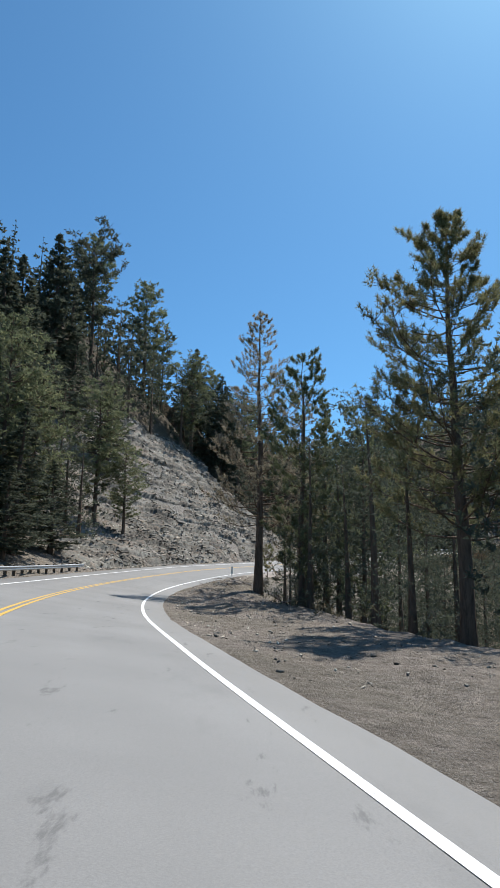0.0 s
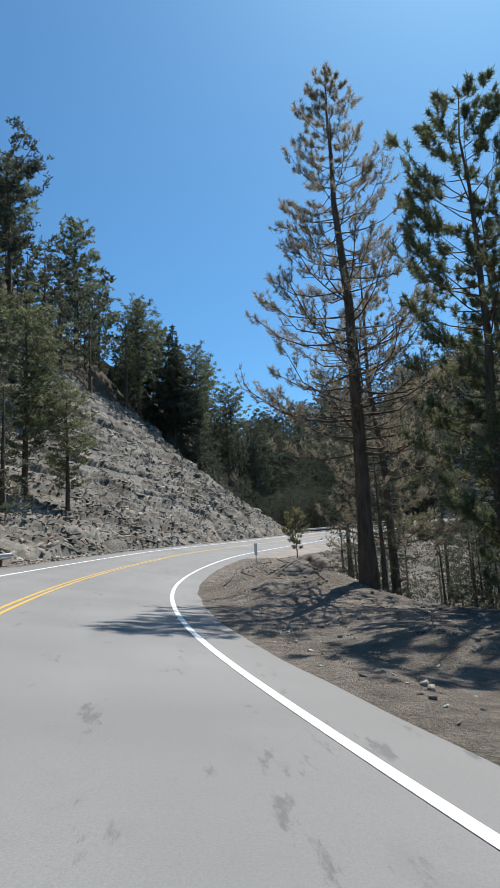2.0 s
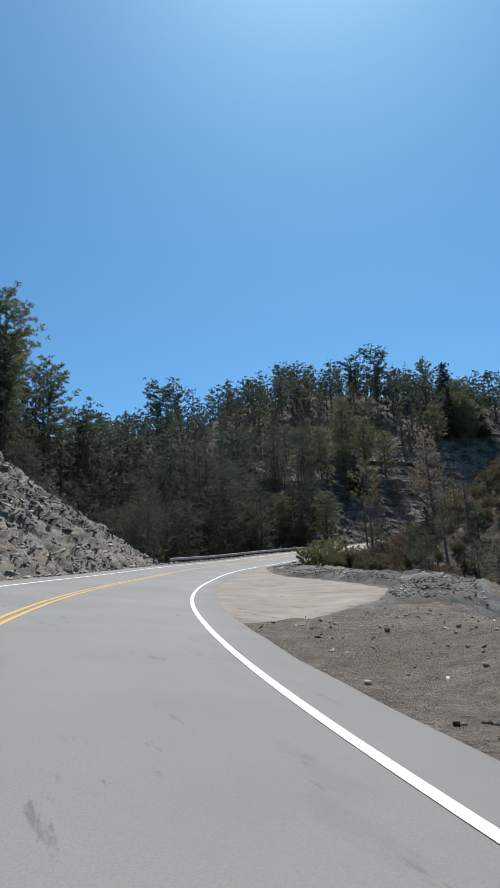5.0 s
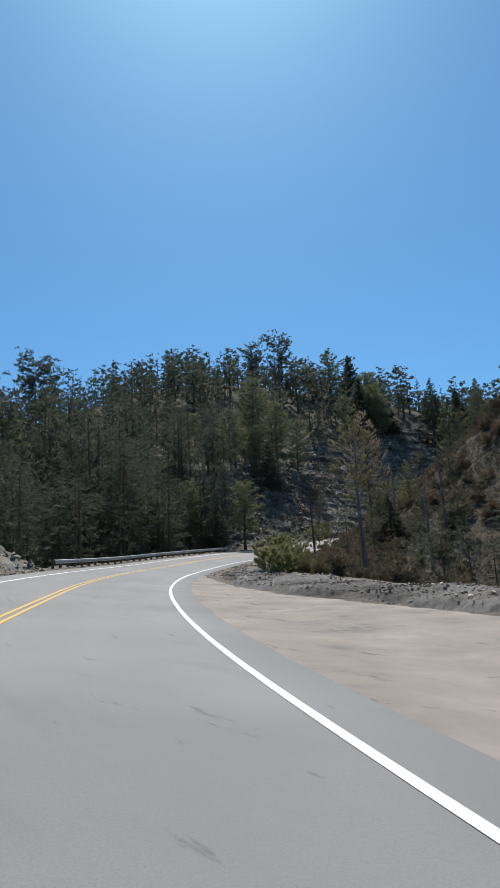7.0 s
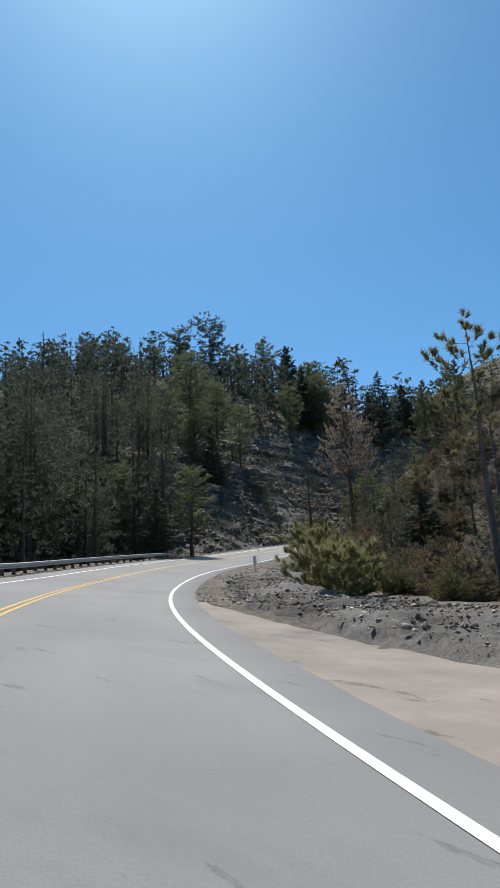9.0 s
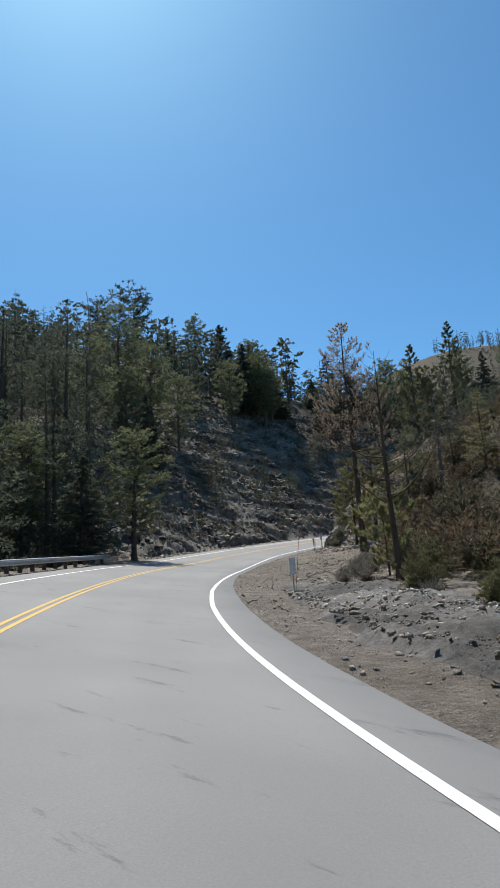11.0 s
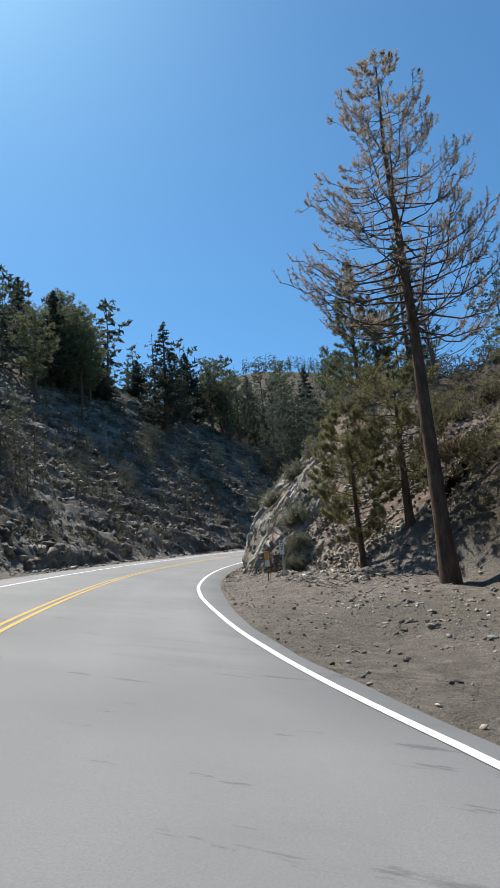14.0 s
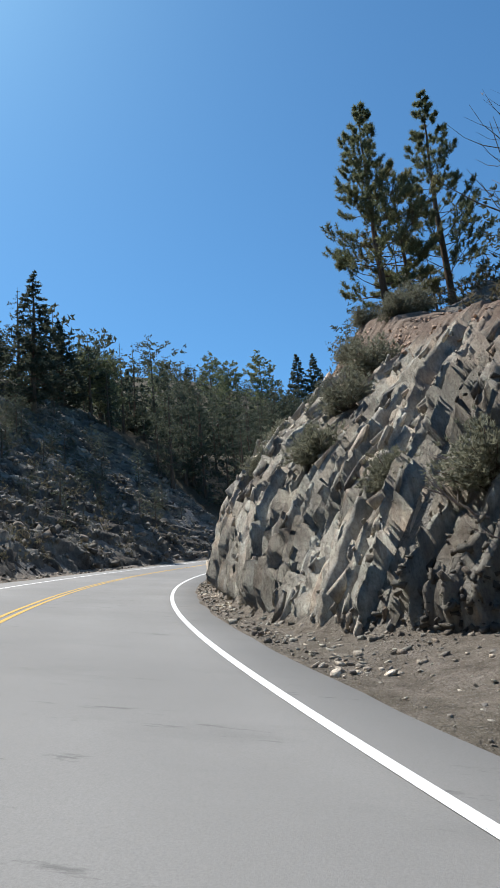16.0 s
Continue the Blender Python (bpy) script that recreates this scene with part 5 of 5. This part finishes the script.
# fallen dead branches
def branch_mesh(tag, seed, wood):
    """One crooked stick with forks, about 1 m long, lying along x."""
    rng = np.random.default_rng(seed)
    x = np.linspace(0, 1, 7)
    line = np.c_[x, np.cumsum(rng.normal(0, 0.035, 7)), np.cumsum(rng.normal(0.01, 0.025, 7))]
    v, f = tube(line, 0.022 * (1 - 0.8 * x), 5)
    vs, fs, n = [v], [f], len(v)
    for k in range(5):
        a = line[rng.integers(2, 6)]
        w = np.array([0.25, rng.choice((-1, 1)) * rng.uniform(0.1, 0.25), rng.uniform(-0.02, 0.18)])
        v, f = tube(np.stack([a, a + w * 0.6, a + w * (1.1, 0.9, 1.2)]), (0.01, 0.007, 0.003), 4, n)
        vs.append(v), fs.append(f)
        n += len(v)
    return mesh_from("branch_" + tag, np.concatenate(vs), np.concatenate(fs), wood, True)


BRANCHES = [branch_mesh("pale%d" % k, 400 + k, PALE_TWIG) for k in range(4)]
DARK_BRANCHES = [branch_mesh("dark%d" % k, 410 + k, BARK) for k in range(4)]


def branch_pile(s, d, count, reach, lift, label, sticks=BRANCHES):
    p = road_at(s, d)
    z = float(ground(p[:1], p[1:2])[0])
    ob = thing("branch_pile", (p[0], p[1], z), label, "dead branches", "fallen branches beside the road")
    for k in range(count):
        q = p[:2] + np.clip(_rng.normal(0, reach, 2), -1.5 * reach, 1.5 * reach)
        up = float(ground(q[:1], q[1:])[0]) - z + lift * float(_rng.uniform(0.3, 1.0))
        m = pose(q[0] - p[0], q[1] - p[1], up, float(_rng.uniform(-20, 20)), float(_rng.uniform(-25, 10)), float(_rng.uniform(0, 360)))
        child("branch", sticks[k % 4], ob, "", m @ Matrix.Scale(float(_rng.uniform(0.5, 1.0 + lift)), 4))


branch_pile(238.2, 9.2, 26, 1.0, 0.8, "bleached dead branches tangled below the rocks")
branch_pile(236.0, 10.6, 14, 0.9, 0.5, "bleached dead branches lying on stony rubble")
branch_pile(226.0, 9.6, 16, 1.6, 0.15, "dead sticks scattered at the foot of the slope")
branch_pile(204.0, 10.2, 16, 1.6, 0.12, "dry sticks lying on the dirt bank")
branch_pile(190.5, 8.8, 14, 1.4, 0.15, "dry sticks among twiggy brush")
branch_pile(54.5, 6.8, 18, 1.7, 0.04, "dark dead branches heaped on the dirt mound below the pines", DARK_BRANCHES)
branch_pile(58.0, 7.6, 18, 1.6, 0.04, "dark fallen limbs along the edge of the pines", DARK_BRANCHES)
branch_pile(44.0, 10.4, 14, 1.6, 0.12, "dead branches lying below the roadside pines")


def build_brush():
    """Low scrub over the slopes, one mesh."""
    rng = np.random.default_rng(17)
    n = 7000
    s = np.where(rng.uniform(0, 1, n) < 0.5, rng.uniform(20, 330, n), rng.uniform(196, 320, n))
    d = np.where(rng.uniform(0, 1, n) < 0.5, -rng.uniform(10, 55, n), rng.uniform(11, 50, n))
    s[-2600:-600], d[-2600:-600] = rng.uniform(222, 320, 2000), -rng.uniform(9, 42, 2000)
    s[-4800:-2600], d[-4800:-2600] = rng.uniform(192, 262, 2200), 13.6 + 40 * rng.uniform(0, 1, 2200) ** 1.5
    p = road_at(s, d)
    thick = value_noise(p[:, 0] / 12, p[:, 1] / 12, 31)
    slope = (s > 222) & (d < 0)
    ok = (thick > np.where(slope, -0.2, np.where((s > 190) & (d > 13), -0.4, -0.12))) & ~((s > 236) & (s < 292) & (d > 0) & (d < 17)) & ~((s > 70) & (s < 146) & (d < 0) & (d > -38) & (rng.uniform(0, 1, n) < 0.6)) & ~((d < 17) & (d > 0) & (s > 86) & (s < 145))
    ok &= ~((s < 90) & (d > 40)) & ~((d > 0) & (d < 14.5) & (s > 145) & (s < 240))
    p, slope = p[ok], slope[ok] | ((d[ok] > 13) & (s[ok] > 190))
    p[:, 2] = ground(p[:, 0], p[:, 1]) + np.where(slope, 0.25, 0)
    m, k = len(p), 7
    size = rng.uniform(0.35, 1.3, m) * np.where(slope, 1.45, 1.0)
    c = np.repeat(p, k, 0) + rng.normal(0, 0.38, (m * k, 3)) * np.repeat(size, k)[:, None] * (1, 1, 0.6) + np.array([0, 0, 0.35]) * np.repeat(size, k)[:, None]
    v, f = blades(rng, c, np.tile([[0, 0, 0.5]], (m * k, 1)), 6, 0.3, 0.085, 0.8)
    ob = new("scrub", mesh_from("scrub", v, f, DARK_BRUSH))
    tagged(ob, "low dry scrub scattered over the slopes", "scrub", kind="stuff")


def build_stones():
    """Gravel and fallen stones on the verges."""
    rng = np.random.default_rng(23)
    bm = bmesh.new()
    bmesh.ops.create_cube(bm, size=1.5)
    bmesh.ops.triangulate(bm, faces=bm.faces[:])
    iv = np.array([v.co[:] for v in bm.verts])
    fi = np.array([[v.index for v in f.verts] for f in bm.faces])
    bm.free()
    spots = []
    for n, s0, s1, d0, d1, a, b in ((3600, 12, 92, 3.7, 11, 0.010, 0.06), (8500, 95, 185, 0, 4.0, 0.014, 0.07), (5000, 150, 240, 3.5, 9.0, 0.008, 0.05), (3600, 186, 240, 6.5, 13.5, 0.012, 0.085), (4000, 236, 285, 3.5, 6.0, 0.010, 0.08), (2200, 66, 147, -9.5, -6.9, 0.03, 0.14), (1600, 214, 300, -10.5, -7.0, 0.03, 0.18), (2200, 226, 247, 6.2, 16, 0.02, 0.15)):
        s, d = rng.uniform(s0, s1, n), rng.uniform(d0, d1, n)
        if d0 == 0:
            d = d + np.interp(s, (95, 105, 119, 131, 146, 153, 165, 185), (9.6, 12.8, 11.2, 8.2, 5.4, 4.8, 4.8, 5.4))
        spots.append(np.c_[s, d, a + (b - a) * rng.uniform(0, 1, n) ** 4])
    q = np.concatenate(spots)
    p = road_at(q[:, 0], q[:, 1])
    berm = smooth(92, 100, q[:, 0]) * (1 - smooth(168, 190, q[:, 0])) * (q[:, 1] > 0)
    p[:, 2] = ground(p[:, 0], p[:, 1]) + 0.2 * q[:, 2] + 0.3 * berm * (q[:, 1] > 5)
    m = len(p)
    jag = 1 + rng.uniform(-0.4, 0.4, (m, len(iv), 1))
    a = rng.uniform(0, 6.283, (m, 1))
    w = iv[None] * jag * q[:, 2][:, None, None] * rng.uniform(0.6, 1.5, (m, 1, 3)) * (1, 1, 0.6)
    w = np.stack([w[..., 0] * np.cos(a) - w[..., 1] * np.sin(a), w[..., 0] * np.sin(a) + w[..., 1] * np.cos(a), w[..., 2] + 0.35 * w[..., 0]], -1)
    f = fi[None] + (np.arange(m) * len(iv))[:, None, None]
    tagged(new("stones", mesh_from("stones", (w + p[:, None]).reshape(-1, 3), f.reshape(-1, 3), STONE)), "loose grey and brown stones on the road verges", "stones", kind="stuff")


build_brush()
build_stones()


# ---- guardrails
def guardrail(s0, s1, d, label):
    ob = thing("guardrail", road_at((s0 + s1) / 2, d), label, "guardrail")
    base = np.array(ob.matrix_basis.translation)
    prof_y = np.array((0.0, 0.04, 0.083, 0.04, 0.0, 0.04, 0.083, 0.04, 0.0))
    prof_z = np.array((0.40, 0.42, 0.48, 0.525, 0.555, 0.585, 0.63, 0.69, 0.71))
    oy = np.r_[prof_y, prof_y[::-1] - 0.012]
    oz = np.r_[prof_z, prof_z[::-1]]
    s = np.arange(s0, s1 + 0.01, 1.0)
    v, f = strip(s, tuple(np.r_[d + oy, d + oy[0]]), tuple(np.r_[oz, oz[0]]))
    child("rail", mesh_from("rail", v - base, f, STEEL), ob, "galvanised corrugated steel rail")
    post, block = box(0.15, 0.2, 1.15, 0.008), box(0.15, 0.2, 0.34, 0.008)
    mp, mb = bpy.data.meshes.new("post"), bpy.data.meshes.new("block")
    post.to_mesh(mp), block.to_mesh(mb)
    post.free(), block.free()
    mp.materials.append(WOOD), mb.materials.append(WOOD)
    for a in np.arange(s0 + 0.6, s1, 1.9):
        for kind, me, off, up in (("post", mp, -0.33, 0.18), ("block", mb, -0.115, 0.555)):
            p = road_at(a, d + off, up)
            q = road_at(a + 0.5, d + off, up)
            child(kind, me, ob, "", pose(*(p - base), 0, 0, math.degrees(math.atan2(q[1] - p[1], q[0] - p[0]))))


guardrail(20, 65.5, -7.25, "galvanised steel guardrail on wooden posts below the wooded hill")
guardrail(149, 205, -7.15, "galvanised steel guardrail on wooden posts along the outer bend")


# ---- marker posts and signs
SIGN_WHITE = plain("white_sign_sheet", (0.72, 0.72, 0.70), 0.5, 0, 25, 0.06)
AMBER = plain("amber_reflector", (0.72, 0.36, 0.03), 0.35, 0, 25, 0.08)
GREY_SHEET = plain("bare_sign_back", (0.74, 0.73, 0.70), 0.6, 0.1, 14, 0.12)
BLACK = plain("black_lettering", (0.02, 0.02, 0.02), 0.5, 0, 25, 0.05)
BROWN_POST = plain("rusty_post", (0.16, 0.09, 0.06), 0.8, 0.2, 20, 0.15)


def facing(s, back=True):
    """Turn of a plate that faces the oncoming driver at s."""
    a, b = road_at(s, 0), road_at(s + 1, 0)
    return math.degrees(math.atan2(b[1] - a[1], b[0] - a[0])) - 90


def letters(text, size, m, parent, name="lettering"):
    """Flat letters as a mesh, from the built-in font."""
    curve = bpy.data.curves.new(name, "FONT")
    curve.body, curve.size, curve.align_x, curve.align_y, curve.extrude = text, size, "CENTER", "CENTER", 0.001
    tmp = bpy.data.objects.new(name, curve)
    me = bpy.data.meshes.new_from_object(tmp)
    bpy.data.objects.remove(tmp)
    me.materials.append(BLACK)
    return child(name, me, parent, "", m)


RED_ROD = plain("red_fibreglass", (0.50, 0.07, 0.04), 0.5, 0, 30, 0.1)


def bmesh_tube(a, b, r):
    bm = bmesh.new()
    way = Vector(b) - Vector(a)
    m = Matrix.Translation((Vector(a) + Vector(b)) / 2) @ way.to_track_quat("Z", "Y").to_matrix().to_4x4()
    bmesh.ops.create_cone(bm, cap_ends=True, segments=8, radius1=r, radius2=r * 0.7, depth=way.length, matrix=m)
    return bm


def marker_post(s, d, high, plate, label, sheet, extra=None, name="marker_post", rod=0.0):
    """A thin post with a plate facing the driver; plate: width, height."""
    p = road_at(s, d)
    z = float(ground(p[:1], p[1:2])[0])
    ob = thing(name, (p[0], p[1], z), label, "road marker", "", facing(s))
    part("post", box(0.055, 0.03, high + 0.3, 0.006, (0, 0.02, (high - 0.3) / 2)), BROWN_POST if extra == "amber" else STEEL, ob)
    body = part("plate", box(plate[0], 0.006, plate[1], 0.002, (0, -0.002, high - plate[1] / 2)), sheet, ob)
    if extra == "amber":
        part("reflector", box(plate[0] - 0.03, 0.004, plate[1] * 0.56, 0.001, (0, -0.008, high - plate[1] * 0.33)), AMBER, body, "amber reflective panel")
    if rod:
        part("rod", bmesh_tube((0.03, 0.03, -0.2), (0.03 + 0.16 * rod, 0.03, rod), 0.011), RED_ROD, ob, "thin red snow rod leaning outwards")
    if extra == "mile":
        part("second_post", box(0.03, 0.03, high + 0.3, 0.004, (0.06, 0.02, (high - 0.3) / 2)), STEEL, ob)
        turn = Matrix.Rotation(radians(90), 4, "X")
        for text, size, zz in (("79", 0.20, 0.30), ("00", 0.10, 0.47)):
            letters(text, size, Matrix.Translation((0.0, -0.008, high - zz)) @ turn @ Matrix.Rotation(radians(-90), 4, "Z"), body)
        for k in range(2):
            part("bar", box(0.09, 0.003, 0.03, 0, (0, -0.0075, high - 0.06 - 0.08 * k)), BLACK, body)
    return ob


marker_post(71.5, 6.2, 1.25, (0.20, 0.75), "grey roadside marker plate on a short post in the dirt", GREY_SHEET)
marker_post(184.9, 6.05, 1.5, (0.27, 0.74), "blank grey marker plate and a red snow rod beside dry brush", GREY_SHEET, rod=2.7)
marker_post(231.2, 5.7, 1.45, (0.22, 0.75), "white marker plate with an amber reflector and a red snow rod", SIGN_WHITE, "amber", rod=2.9)
marker_post(231.6, 6.5, 1.75, (0.24, 0.72), "white postmile marker with black numerals on two posts", SIGN_WHITE, "mile", "postmile_marker")
